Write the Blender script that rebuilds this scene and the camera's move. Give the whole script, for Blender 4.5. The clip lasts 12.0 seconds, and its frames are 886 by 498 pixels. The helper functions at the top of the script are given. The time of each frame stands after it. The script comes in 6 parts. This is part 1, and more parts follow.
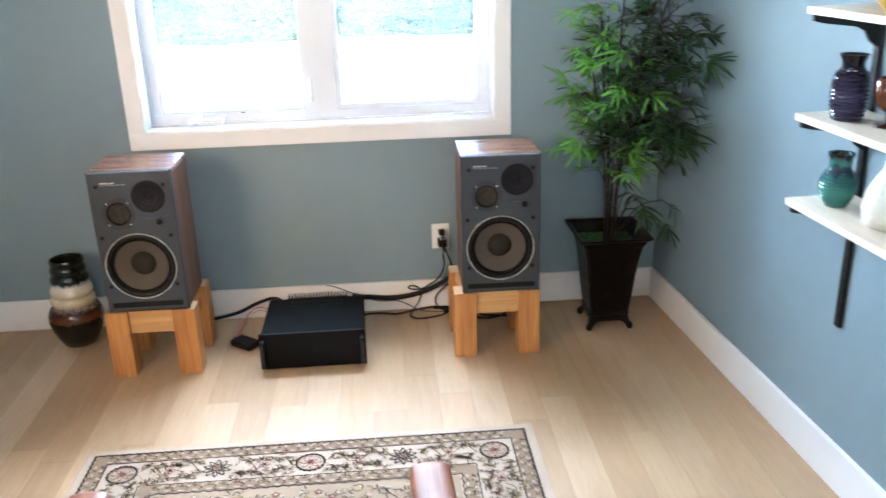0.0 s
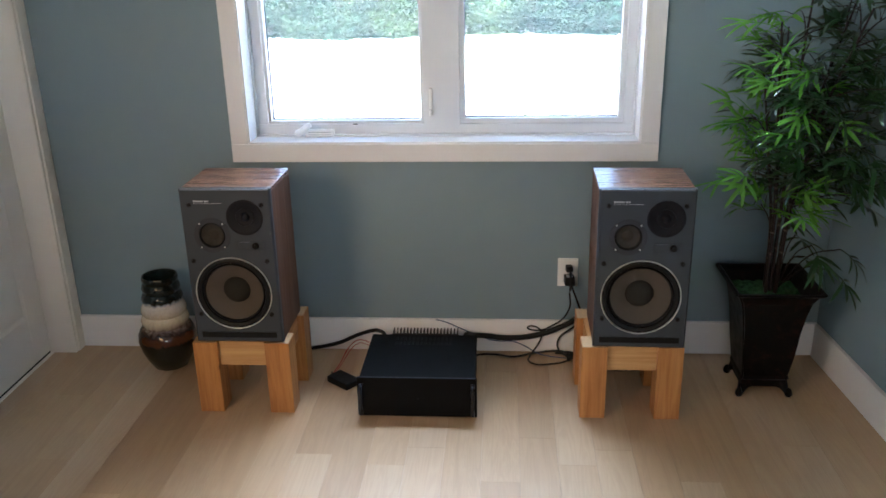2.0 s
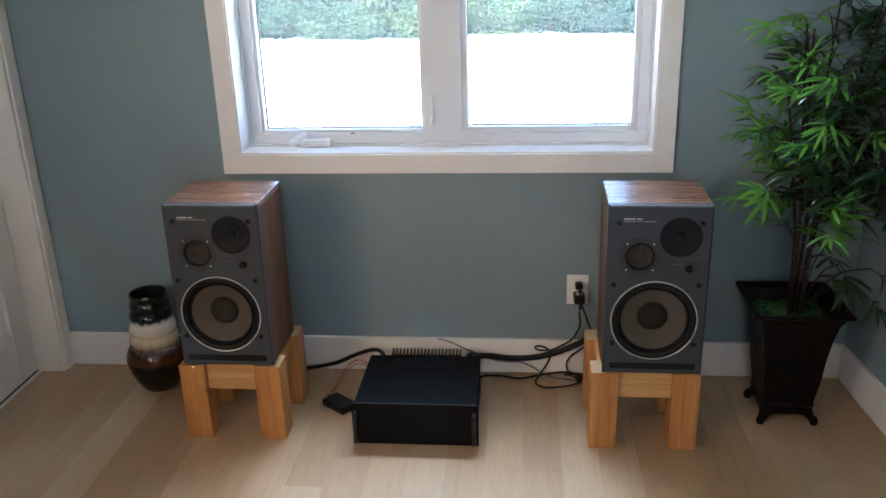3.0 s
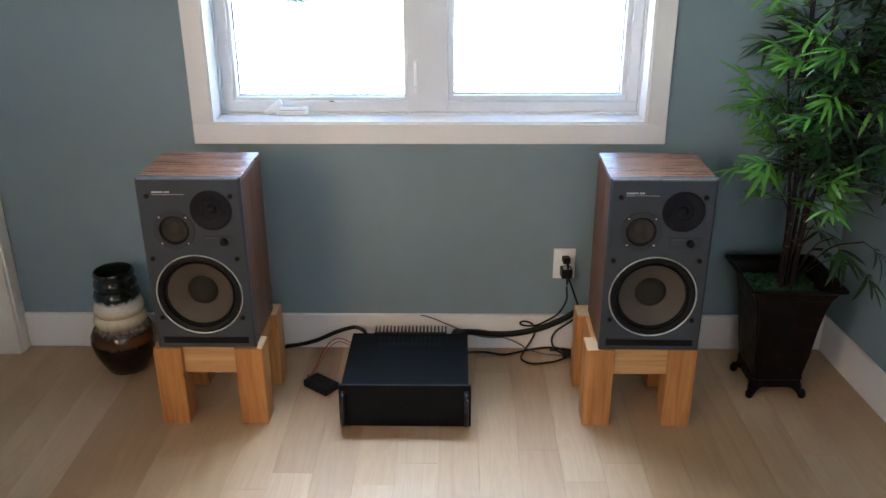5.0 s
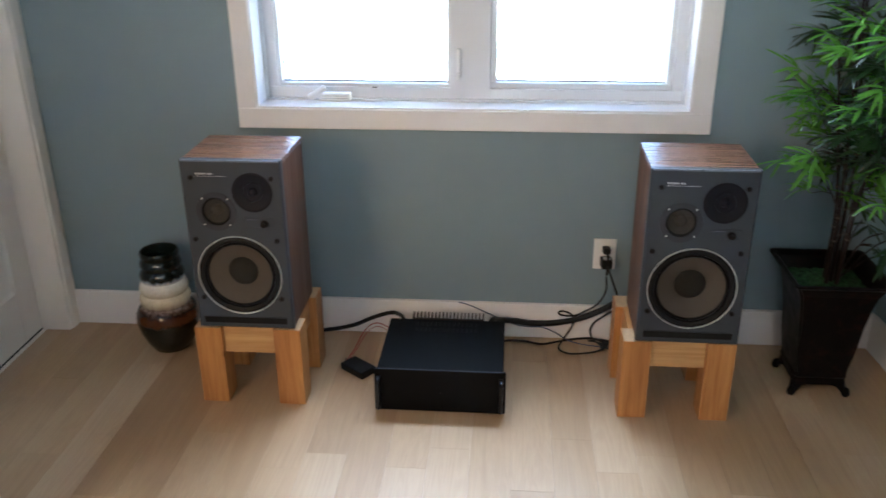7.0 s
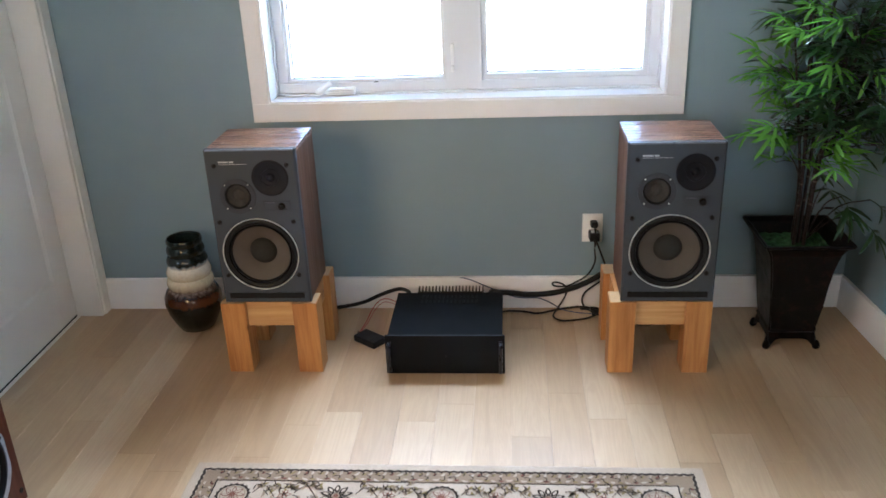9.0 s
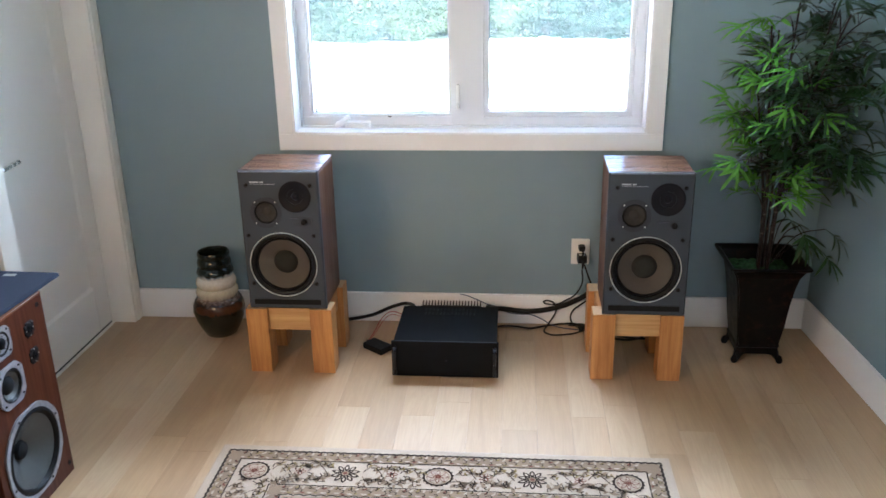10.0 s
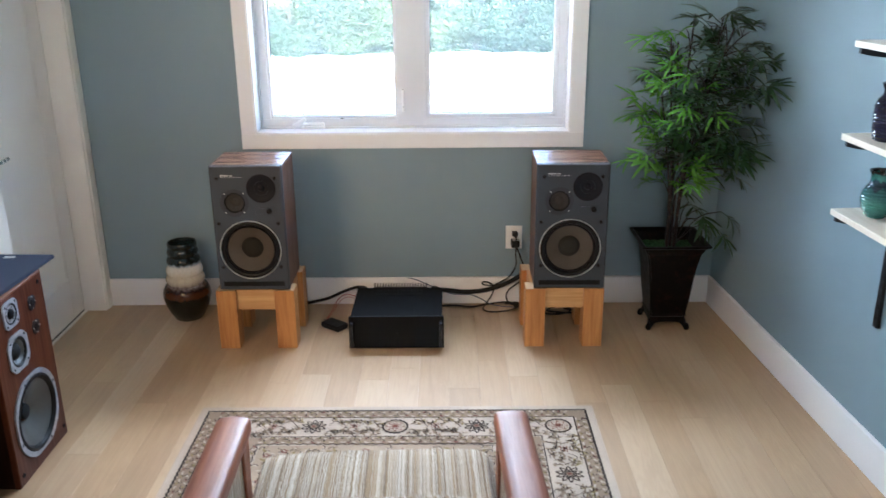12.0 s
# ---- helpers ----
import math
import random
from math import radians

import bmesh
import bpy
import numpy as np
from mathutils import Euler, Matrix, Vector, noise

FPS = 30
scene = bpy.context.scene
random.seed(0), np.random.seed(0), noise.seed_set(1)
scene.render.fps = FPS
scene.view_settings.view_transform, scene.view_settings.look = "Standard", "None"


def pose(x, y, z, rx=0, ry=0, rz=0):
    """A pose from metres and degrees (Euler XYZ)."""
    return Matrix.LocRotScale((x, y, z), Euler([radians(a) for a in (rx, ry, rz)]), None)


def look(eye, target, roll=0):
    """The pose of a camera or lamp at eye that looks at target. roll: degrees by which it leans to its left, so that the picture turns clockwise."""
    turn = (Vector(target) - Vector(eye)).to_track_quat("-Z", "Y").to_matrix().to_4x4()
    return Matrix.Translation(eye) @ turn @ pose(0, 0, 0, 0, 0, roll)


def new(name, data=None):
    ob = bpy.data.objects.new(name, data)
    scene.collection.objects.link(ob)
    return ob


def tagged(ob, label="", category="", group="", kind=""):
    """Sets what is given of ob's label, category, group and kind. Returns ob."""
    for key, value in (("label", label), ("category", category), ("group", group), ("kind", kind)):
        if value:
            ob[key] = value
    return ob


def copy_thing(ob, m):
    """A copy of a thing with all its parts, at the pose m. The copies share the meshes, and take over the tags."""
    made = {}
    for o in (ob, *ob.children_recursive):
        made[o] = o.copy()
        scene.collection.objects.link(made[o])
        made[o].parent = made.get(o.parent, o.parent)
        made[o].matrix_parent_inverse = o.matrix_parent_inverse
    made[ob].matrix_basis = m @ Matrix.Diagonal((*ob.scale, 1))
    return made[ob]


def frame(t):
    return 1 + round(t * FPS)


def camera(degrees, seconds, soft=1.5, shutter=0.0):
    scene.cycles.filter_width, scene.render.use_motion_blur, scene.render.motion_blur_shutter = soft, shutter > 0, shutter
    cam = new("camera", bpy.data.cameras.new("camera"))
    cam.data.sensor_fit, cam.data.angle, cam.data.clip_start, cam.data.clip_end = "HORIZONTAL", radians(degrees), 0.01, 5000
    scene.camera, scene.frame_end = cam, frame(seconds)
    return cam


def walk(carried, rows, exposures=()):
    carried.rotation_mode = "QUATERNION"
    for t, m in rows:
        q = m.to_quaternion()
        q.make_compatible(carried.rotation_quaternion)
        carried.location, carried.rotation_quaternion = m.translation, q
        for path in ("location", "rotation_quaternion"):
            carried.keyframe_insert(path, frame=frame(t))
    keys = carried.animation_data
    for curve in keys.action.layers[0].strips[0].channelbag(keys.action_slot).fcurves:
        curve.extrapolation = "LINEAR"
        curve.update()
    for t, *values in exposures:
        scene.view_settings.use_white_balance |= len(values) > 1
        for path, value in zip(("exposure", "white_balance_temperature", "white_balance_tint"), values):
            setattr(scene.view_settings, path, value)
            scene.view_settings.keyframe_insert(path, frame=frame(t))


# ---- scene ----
cam = camera(55.2, 12.0, shutter=0.5)
PATH = [
    (0, (0.179, -3.533, 1.582), (0.301, -1.661, 0.89), -1.7),
    (0.5, (0.12, -3.439, 1.589), (0.146, -1.559, 0.908), -1.0),
    (1, (0.064, -3.363, 1.585), (0.051, -1.477, 0.921), -0.6),
    (1.5, (0.076, -3.244, 1.568), (0.009, -1.359, 0.902), -1.4),
    (2, (0.147, -3.079, 1.574), (0.007, -1.208, 0.88), -1.2),
    (2.5, (0.206, -2.947, 1.576), (0.019, -1.076, 0.893), -1.2),
    (3, (0.204, -2.889, 1.57), (0.014, -1.023, 0.875), -1.7),
    (3.5, (0.148, -2.843, 1.565), (0.044, -0.991, 0.818), -0.9),
    (3.7, (0.127, -2.821, 1.565), (0.038, -0.97, 0.813), -0.5),
    (5.3, (0.013, -2.785, 1.562), (-0.019, -0.942, 0.786), -0.3),
    (5.5, (0.023, -2.787, 1.553), (-0.018, -0.942, 0.782), -0.3),
    (6, (0.01, -2.793, 1.548), (-0.018, -0.951, 0.768), -0.5),
    (6.5, (0.011, -2.791, 1.55), (-0.028, -0.954, 0.759), -0.7),
    (7, (0.057, -2.793, 1.552), (-0.095, -0.963, 0.759), -0.4),
    (7.2, (0.087, -2.794, 1.557), (-0.128, -0.97, 0.765), -0.4),
    (8.8, (0.112, -3.014, 1.567), (-0.075, -1.179, 0.794), -1.8),
    (9, (0.083, -3.076, 1.566), (-0.075, -1.242, 0.784), -2.4),
    (9.5, (0.07, -3.219, 1.584), (-0.047, -1.379, 0.808), -1.7),
    (10, (0.12, -3.448, 1.605), (-0.049, -1.577, 0.92), -1.1),
    (10.5, (0.152, -3.652, 1.619), (-0.033, -1.774, 0.956), -1.4),
    (11, (0.12, -3.751, 1.632), (-0.016, -1.862, 0.988), -1.3),
    (11.5, (0.076, -3.838, 1.631), (-0.003, -1.942, 1.0), -1.3),
    (12, (0.086, -3.894, 1.633), (0.072, -2.005, 0.977), -0.5),
]
EXPOSURE = [(0.0, 4.70, 5620, 10), (0.4, 4.52, 5620, 10), (1.0, 4.13, 5620, 10), (2.5, 3.75, 5610, 10), (5.5, 3.91, 5590, 10), (7.0, 3.91, 5570, 10), (9.0, 4.18, 5550, 10), (11.0, 4.19, 5600, 11), (12.0, 4.14, 5630, 11)]
walk(cam, [(t, look(eye, target, roll)) for t, eye, target, roll in PATH], EXPOSURE)


# ---- world, sun, daylight ----
world = bpy.data.worlds.new("world")
scene.world = world
world.use_nodes = True
wn = world.node_tree
sky = wn.nodes.new("ShaderNodeTexSky")
sky.sky_type, sky.sun_disc = "NISHITA", False
sky.sun_elevation, sky.sun_rotation = radians(57), radians(211)
wn.links.new(sky.outputs[0], wn.nodes["Background"].inputs[0])
wn.nodes["Background"].inputs[1].default_value = 0.15

sun_data = bpy.data.lights.new("sun", "SUN")
sun_data.energy, sun_data.angle, sun_data.color = 5.0, radians(0.5), (1.0, 0.98, 0.96)
sun = new("sun", sun_data)
sun.matrix_world = look((-9, -15, 27), (0, 0, 0))


def area_lamp(name, centre, target, width, height, watts, colour, spread=180):
    data = bpy.data.lights.new(name, "AREA")
    data.shape, data.size, data.size_y = "RECTANGLE", width, height
    data.energy, data.color = watts, colour
    data.spread = radians(spread)
    lamp = new(name, data)
    lamp.matrix_world = look(centre, target)
    return lamp


# sky light in the upper part of the window that the room has
area_lamp("sky_light_window", (-0.08, 0.120, 1.69), (-0.08, -1.2, 1.13), 1.12, 0.26, 3.05, (0.785, 0.905, 1.0), 108)
# warm fill lamps added in two made-up openings behind the view, west and south
area_lamp("sky_light_west", (-1.64, -2.85, 1.62), (-0.42, 0.0, 0.70), 0.95, 0.8, 0.55, (1.0, 0.63, 0.285), 82)
area_lamp("sky_light_south", (0.35, -5.22, 1.78), (-0.2, 0.0, 0.9), 1.0, 0.5, 0.285, (1.0, 0.63, 0.285), 110)

# ---- materials ----


class Nodes:
    """A small helper round one procedural material."""

    def __init__(self, name, mat=None):
        self.mat = mat or bpy.data.materials.new(name)
        self.mat.use_nodes = True
        self.tree = self.mat.node_tree
        self.bsdf = self.tree.nodes["Principled BSDF"]

    def add(self, kind, **values):
        node = self.tree.nodes.new(kind)
        for key, value in values.items():
            node.inputs[key].default_value = value
        return node

    def link(self, a, b):
        self.tree.links.new(a, b)

    def coords(self, scale=(1, 1, 1), turn=(0, 0, 0), per_object=False):
        tex = self.add("ShaderNodeTexCoord")
        mapping = self.add("ShaderNodeMapping")
        mapping.inputs["Scale"].default_value = scale
        mapping.inputs["Rotation"].default_value = turn
        self.link(tex.outputs["Object"], mapping.inputs["Vector"])
        if per_object:
            info = self.add("ShaderNodeObjectInfo")
            shift = self.add("ShaderNodeVectorMath")
            shift.operation = "MULTIPLY_ADD"
            shift.inputs[1].default_value = (1, 1, 1)
            wide = self.add("ShaderNodeMath")
            wide.operation = "MULTIPLY"
            wide.inputs[1].default_value = 37.0
            self.link(info.outputs["Random"], wide.inputs[0])
            self.link(mapping.outputs[0], shift.inputs[0])
            self.link(wide.outputs[0], shift.inputs[2])
            return shift.outputs[0]
        return mapping.outputs[0]

    def noise(self, vector, scale, detail=4.0, rough=0.55, distortion=0.0):
        node = self.add("ShaderNodeTexNoise", Scale=scale, Detail=detail, Roughness=rough, Distortion=distortion)
        self.link(vector, node.inputs["Vector"])
        return node.outputs["Fac"]

    def ramp(self, fac, stops):
        node = self.add("ShaderNodeValToRGB")
        els = node.color_ramp.elements
        while len(els) < len(stops):
            els.new(0.5)
        for el, (at, colour) in zip(els, stops):
            el.position, el.color = at, (*colour, 1)
        self.link(fac, node.inputs["Fac"])
        return node.outputs["Color"]

    def span(self, fac, a, b, low=0.3, high=0.7):
        node = self.add("ShaderNodeMapRange")
        node.inputs["From Min"].default_value, node.inputs["From Max"].default_value = low, high
        node.inputs["To Min"].default_value, node.inputs["To Max"].default_value = a, b
        self.link(fac, node.inputs["Value"])
        return node.outputs[0]

    def mix(self, a, b, fac, mode="MIX"):
        node = self.add("ShaderNodeMix")
        node.data_type, node.blend_type = "RGBA", mode
        for value, socket in ((a, node.inputs[6]), (b, node.inputs[7]), (fac, node.inputs[0])):
            if isinstance(value, (int, float)):
                socket.default_value = value
            elif isinstance(value, tuple):
                socket.default_value = (*value, 1)
            else:
                self.link(value, socket)
        return node.outputs[2]

    def bump(self, height, strength, distance=0.002):
        node = self.add("ShaderNodeBump", Strength=strength, Distance=distance)
        self.link(height, node.inputs["Height"])
        self.link(node.outputs[0], self.bsdf.inputs["Normal"])

    def set(self, key, value):
        if isinstance(value, tuple):
            self.bsdf.inputs[key].default_value = (*value, 1)
        elif isinstance(value, (int, float)):
            self.bsdf.inputs[key].default_value = value
        else:
            self.link(value, self.bsdf.inputs[key])


def painted(name, colour, rough=0.6, vary=0.06, bump=0.15, grain=140.0, spec=0.5):
    n = Nodes(name)
    v = n.coords()
    broad = n.noise(v, 2.3, 3)
    fine = n.noise(v, grain, 2)
    dark = tuple(c * (1 - vary) for c in colour)
    light = tuple(min(1, c * (1 + vary)) for c in colour)
    n.set("Base Color", n.mix(n.ramp(broad, [(0.3, dark), (0.7, light)]), n.ramp(fine, [(0.3, dark), (0.7, light)]), 0.35))
    n.set("Roughness", n.span(broad, rough - 0.06, rough + 0.06))
    n.set("Specular IOR Level", spec)
    n.bump(fine, bump, 0.001)
    return n.mat


def plain(name, colour, rough=0.5, metal=0.0, vary=0.12, scale=60.0, bump=0.05, spec=0.5):
    n = Nodes(name)
    v = n.coords()
    f = n.noise(v, scale, 5)
    n.set("Base Color", n.ramp(f, [(0.3, tuple(c * (1 - vary) for c in colour)), (0.7, tuple(min(1, c * (1 + vary)) for c in colour))]))
    n.set("Roughness", n.span(f, max(0.03, rough - 0.08), min(1, rough + 0.08)))
    n.set("Metallic", metal)
    n.set("Specular IOR Level", spec)
    n.bump(f, bump, 0.0008)
    return n.mat


def wood(name, dark, mid, light, axis=2, rough=0.45, fine=1.0, strength=0.2, per_object=True, coat=0.0, spec=0.5):
    """Timber with its grain along the object's axis."""
    n = Nodes(name)
    stretch = [26.0 * fine, 26.0 * fine, 26.0 * fine]
    stretch[axis] = 1.3
    v = n.coords(tuple(stretch), per_object=per_object)
    rings = n.noise(v, 0.55, 3, 0.5, 1.4)
    streak = n.noise(v, 3.2, 6, 0.65, 0.4)
    col = n.mix(n.ramp(rings, [(0.28, dark), (0.5, mid), (0.72, light)]), n.ramp(streak, [(0.3, dark), (0.62, light)]), 0.42)
    n.set("Base Color", col)
    n.set("Roughness", n.span(streak, rough + 0.1, rough - 0.06))
    n.set("Coat Weight", coat)
    n.set("Coat Roughness", 0.3)
    n.set("Specular IOR Level", spec)
    n.bump(streak, strength, 0.0008)
    return n.mat


WALL = painted("blue_grey_wall_paint", (0.207, 0.272, 0.299), 0.62, 0.035, 0.12, 220)
WHITE = painted("white_trim_paint", (0.79, 0.752, 0.722), 0.42, 0.02, 0.04, 90)
DOOR_WHITE = painted("white_door_paint", (0.81, 0.745, 0.665), 0.4, 0.02, 0.04, 90)
VINYL = painted("white_window_vinyl", (0.74, 0.74, 0.755), 0.4, 0.01, 0.0, 60)
# white set brighter than the vinyl, as light falling on the small fittings
CRANK = painted("lit_white_crank", (0.88, 0.88, 0.87), 0.3, 0.01, 0.02, 60)
CEILING = painted("white_ceiling_paint", (0.76, 0.75, 0.73), 0.8, 0.02, 0.2, 80)
GAP_SHADE = plain("black_gap_shade", (0.01, 0.01, 0.01), 0.8)
GASKET = plain("black_glazing_gasket", (0.03, 0.032, 0.035), 0.6)
CHROME = plain("brushed_nickel", (0.62, 0.60, 0.57), 0.25, 1.0)
BAFFLE = plain("grey_speaker_front", (0.044, 0.051, 0.060), 0.5, 0.0, 0.06, 300, 0.05, spec=0.32)
BAFFLE_EDGE = plain("pale_glint_and_print", (0.16, 0.18, 0.22), 0.35, 0.3)
FLANGE = plain("darker_grey_flange", (0.037, 0.040, 0.048), 0.5, 0.0, 0.06, 300, 0.05, spec=0.3)
# one veneer in two copies: the top coloured lighter for the light on it
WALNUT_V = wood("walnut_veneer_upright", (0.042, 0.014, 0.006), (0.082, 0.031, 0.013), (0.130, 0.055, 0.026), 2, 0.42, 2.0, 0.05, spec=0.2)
WALNUT_H = wood("walnut_veneer_lit_top", (0.058, 0.021, 0.010), (0.115, 0.044, 0.020), (0.175, 0.073, 0.036), 0, 0.26, 1.5, 0.03, spec=0.7)
RUBBER = plain("black_rubber", (0.007, 0.007, 0.008), 0.5, spec=0.2)
CONE = plain("brown_paper_cone", (0.080, 0.064, 0.048), 0.75, 0, 0.08, 120, 0.15, spec=0.3)
CAP = plain("dark_felt_cap_brown", (0.026, 0.0235, 0.020), 0.8, 0, 0.1, 200, 0.2, spec=0.12)
DUST_CAP = plain("dark_felt_cap", (0.014, 0.0145, 0.016), 0.75, spec=0.14)
MESH_BLACK = plain("black_tweeter_mesh", (0.0045, 0.005, 0.009), 0.6, 0, 0.3, 900, 0.3, spec=0.25)
MID_CONE = plain("brown_midrange_cone", (0.046, 0.041, 0.034), 0.75, 0, 0.4, 500, 0.4, spec=0.15)
SILVER = plain("pale_silver_ring", (0.62, 0.63, 0.60), 0.35, 0.5)
LETTER = plain("pale_print", (0.55, 0.56, 0.57), 0.5)
def add_knots(mat, colour):
    """Dark oval knots, far apart, in a timber."""
    n = Nodes(mat.name, mat)
    cells = n.add("ShaderNodeTexVoronoi", Scale=1.0)
    n.link(n.coords((8.5, 8.5, 5.5), per_object=True), cells.inputs["Vector"])
    knot = n.span(cells.outputs["Distance"], 1.0, 0.0, 0.035, 0.10)
    old = n.bsdf.inputs["Base Color"].links[0].from_socket
    n.set("Base Color", n.mix(old, colour, knot))
    return mat


PINE = wood("pale_cedar_post", (0.25, 0.080, 0.017), (0.46, 0.190, 0.045), (0.58, 0.280, 0.085), 2, 0.5, 0.8, 0.12)
PINE_X = wood("pale_cedar_rail", (0.36, 0.165, 0.048), (0.54, 0.295, 0.105), (0.64, 0.395, 0.17), 0, 0.5, 0.8, 0.12)
PINE_Y = wood("pale_cedar_side_rail", (0.25, 0.080, 0.017), (0.46, 0.190, 0.045), (0.58, 0.280, 0.085), 1, 0.5, 0.8, 0.12)
PINE_END = plain("cedar_end_grain", (0.50, 0.32, 0.165), 0.6, 0, 0.12, 90)
add_knots(PINE, (0.16, 0.055, 0.016))
AMP_BLACK = plain("black_powder_coat", (0.0028, 0.0033, 0.0045), 0.5, 0.0, 0.15, 500, 0.1, spec=0.09)
AMP_FACE = plain("black_anodised_face", (0.0028, 0.0033, 0.0048), 0.45, 0.0, 0.1, 400, 0.04, spec=0.13)
AMP_HANDLE = plain("dark_steel_handle", (0.035, 0.038, 0.046), 0.3, 0.8)
AMP_EDGE = plain("edge_sheen", (0.035, 0.04, 0.05), 0.4, 0.6, 0.05, 30, 0.0)
CABLE = plain("black_cable_sheath", (0.005, 0.005, 0.0055), 0.5, spec=0.3)
BLUE_WIRE = plain("blue_grey_wire", (0.06, 0.07, 0.13), 0.45)
RED_WIRE = plain("red_wire", (0.36, 0.02, 0.014), 0.4)
FIN = plain("bronzed_metal_fin", (0.040, 0.031, 0.023), 0.45, 0.3)
OUTLET = plain("white_outlet_plastic", (0.78, 0.76, 0.71), 0.35, 0, 0.03)
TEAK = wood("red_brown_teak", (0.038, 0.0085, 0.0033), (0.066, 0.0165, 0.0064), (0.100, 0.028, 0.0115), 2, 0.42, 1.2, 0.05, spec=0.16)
# copy of the teak for the cabinet, its colour darkened as sides in shade
TEAK_SHADED = wood("shaded_teak_side", (0.010, 0.003, 0.0016), (0.017, 0.0055, 0.0026), (0.026, 0.009, 0.0042), 2, 0.45, 1.2, 0.05, spec=0.16)
TEAK_EDGE = wood("lighter_teak_edge", (0.09, 0.030, 0.012), (0.13, 0.048, 0.02), (0.17, 0.07, 0.03), 0, 0.4, 1.2, 0.05, spec=0.3)
FRAME_PALE = plain("pale_driver_frame", (0.33, 0.34, 0.37), 0.36, 0.4, 0.25, 90)
GREY_CONE = plain("grey_paper_cone", (0.075, 0.078, 0.076), 0.4, 0, 0.06, 90, spec=0.5)
GRILLE = plain("slate_grille_cloth", (0.040, 0.048, 0.074), 0.8, 0, 0.25, 700, 0.4, spec=0.1)
ARM_WOOD = wood("polished_teak_arm", (0.125, 0.031, 0.012), (0.20, 0.058, 0.023), (0.265, 0.092, 0.040), 1, 0.5, 1.0, 0.02, spec=0.3)
SHELF_WOOD = wood("pale_birch_shelf", (0.62, 0.50, 0.38), (0.72, 0.60, 0.47), (0.78, 0.68, 0.56), 1, 0.45, 1.0, 0.05)
BLACK_STEEL = plain("black_steel", (0.012, 0.012, 0.014), 0.45, 0.3)
def pot_material():
    n = Nodes("mottled_bronze_pot")
    v = n.coords()
    blotch, fine = n.noise(v, 26, 5, 0.65), n.noise(v, 160, 3)
    col = n.ramp(blotch, [(0.40, (0.0020, 0.0019, 0.0019)), (0.55, (0.0042, 0.0027, 0.0024)), (0.66, (0.016, 0.0055, 0.004))])
    n.set("Base Color", n.mix(col, n.ramp(fine, [(0.35, (0.7, 0.7, 0.7)), (0.65, (1.2, 1.2, 1.2))]), 0.6, "MULTIPLY"))
    n.set("Roughness", n.span(blotch, 0.5, 0.36))
    n.set("Specular IOR Level", 0.12)
    n.bump(blotch, 0.3, 0.002)
    return n.mat


POT = pot_material()
MOSS = plain("green_moss", (0.035, 0.085, 0.032), 0.9, 0, 0.7, 70, 1.0, spec=0.2)
CANE = plain("dark_red_cane", (0.014, 0.0075, 0.0065), 0.4, 0, 0.5, 40, spec=0.3)
NODE_PALE = plain("pale_cane_node", (0.10, 0.078, 0.062), 0.6)


def leaf_material(name, dark, light, rough=0.38, through_light=0.28, per_tree=False):
    n = Nodes(name)
    v = n.coords((1, 1, 1))
    f = n.noise(v, 1.1 if per_tree else 9, 3)
    geo = n.add("ShaderNodeNewGeometry")
    col = n.mix(n.ramp(f, [(0.3, dark), (0.7, light)]), n.ramp(geo.outputs["Random Per Island"], [(0.0, dark), (1.0, light)]), 0.22 if per_tree else 0.6)
    if per_tree:
        # some trees run to yellow-green, some to blue-green
        info = n.add("ShaderNodeObjectInfo")
        col = n.mix(col, n.ramp(info.outputs["Random"], [(0.0, (1.9, 1.6, 1.0)), (0.4, (1.1, 1.05, 0.95)), (1.0, (0.62, 0.82, 0.95))]), 0.9, "MULTIPLY")
        n.set("Specular IOR Level", 0.1)
    n.set("Base Color", col)
    n.set("Roughness", rough)
    trans = n.add("ShaderNodeBsdfTranslucent")
    n.link(col, trans.inputs["Color"])
    both = n.add("ShaderNodeMixShader", Fac=through_light)
    n.link(n.bsdf.outputs[0], both.inputs[1])
    n.link(trans.outputs[0], both.inputs[2])
    n.link(both.outputs[0], n.tree.nodes["Material Output"].inputs["Surface"])
    return n.mat


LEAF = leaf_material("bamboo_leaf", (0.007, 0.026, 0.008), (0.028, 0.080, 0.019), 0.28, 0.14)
# brighter copy of the leaf green, standing in for light on some fronds
LEAF_LIT = leaf_material("lit_bamboo_leaf", (0.075, 0.235, 0.030), (0.215, 0.47, 0.085), 0.26)
TREE_LEAF = leaf_material("broad_tree_leaf", (0.016, 0.037, 0.022), (0.072, 0.108, 0.068), 0.85, 0.5, per_tree=True)
BARK = plain("tree_bark", (0.09, 0.07, 0.05), 0.85, 0, 0.4, 12, 0.8)


def glass_material():
    """Clear glass with a faint translucent veil that puts glare haze into the panes."""
    n = Nodes("hazy_window_glass")
    n.set("Base Color", (0.97, 0.99, 0.98))
    n.set("Transmission Weight", 1.0)
    n.set("Roughness", 0.0)
    n.set("IOR", 1.45)
    veil = n.add("ShaderNodeBsdfTranslucent")
    veil.inputs["Color"].default_value = (0.94, 0.95, 0.87, 1)
    haze = n.noise(n.coords(), 3.0, 4)
    both = n.add("ShaderNodeMixShader")
    n.link(n.span(haze, 0.034, 0.046), both.inputs[0])
    n.link(n.bsdf.outputs[0], both.inputs[1])
    n.link(veil.outputs[0], both.inputs[2])
    n.link(both.outputs[0], n.tree.nodes["Material Output"].inputs["Surface"])
    return n.mat


GLASS = glass_material()


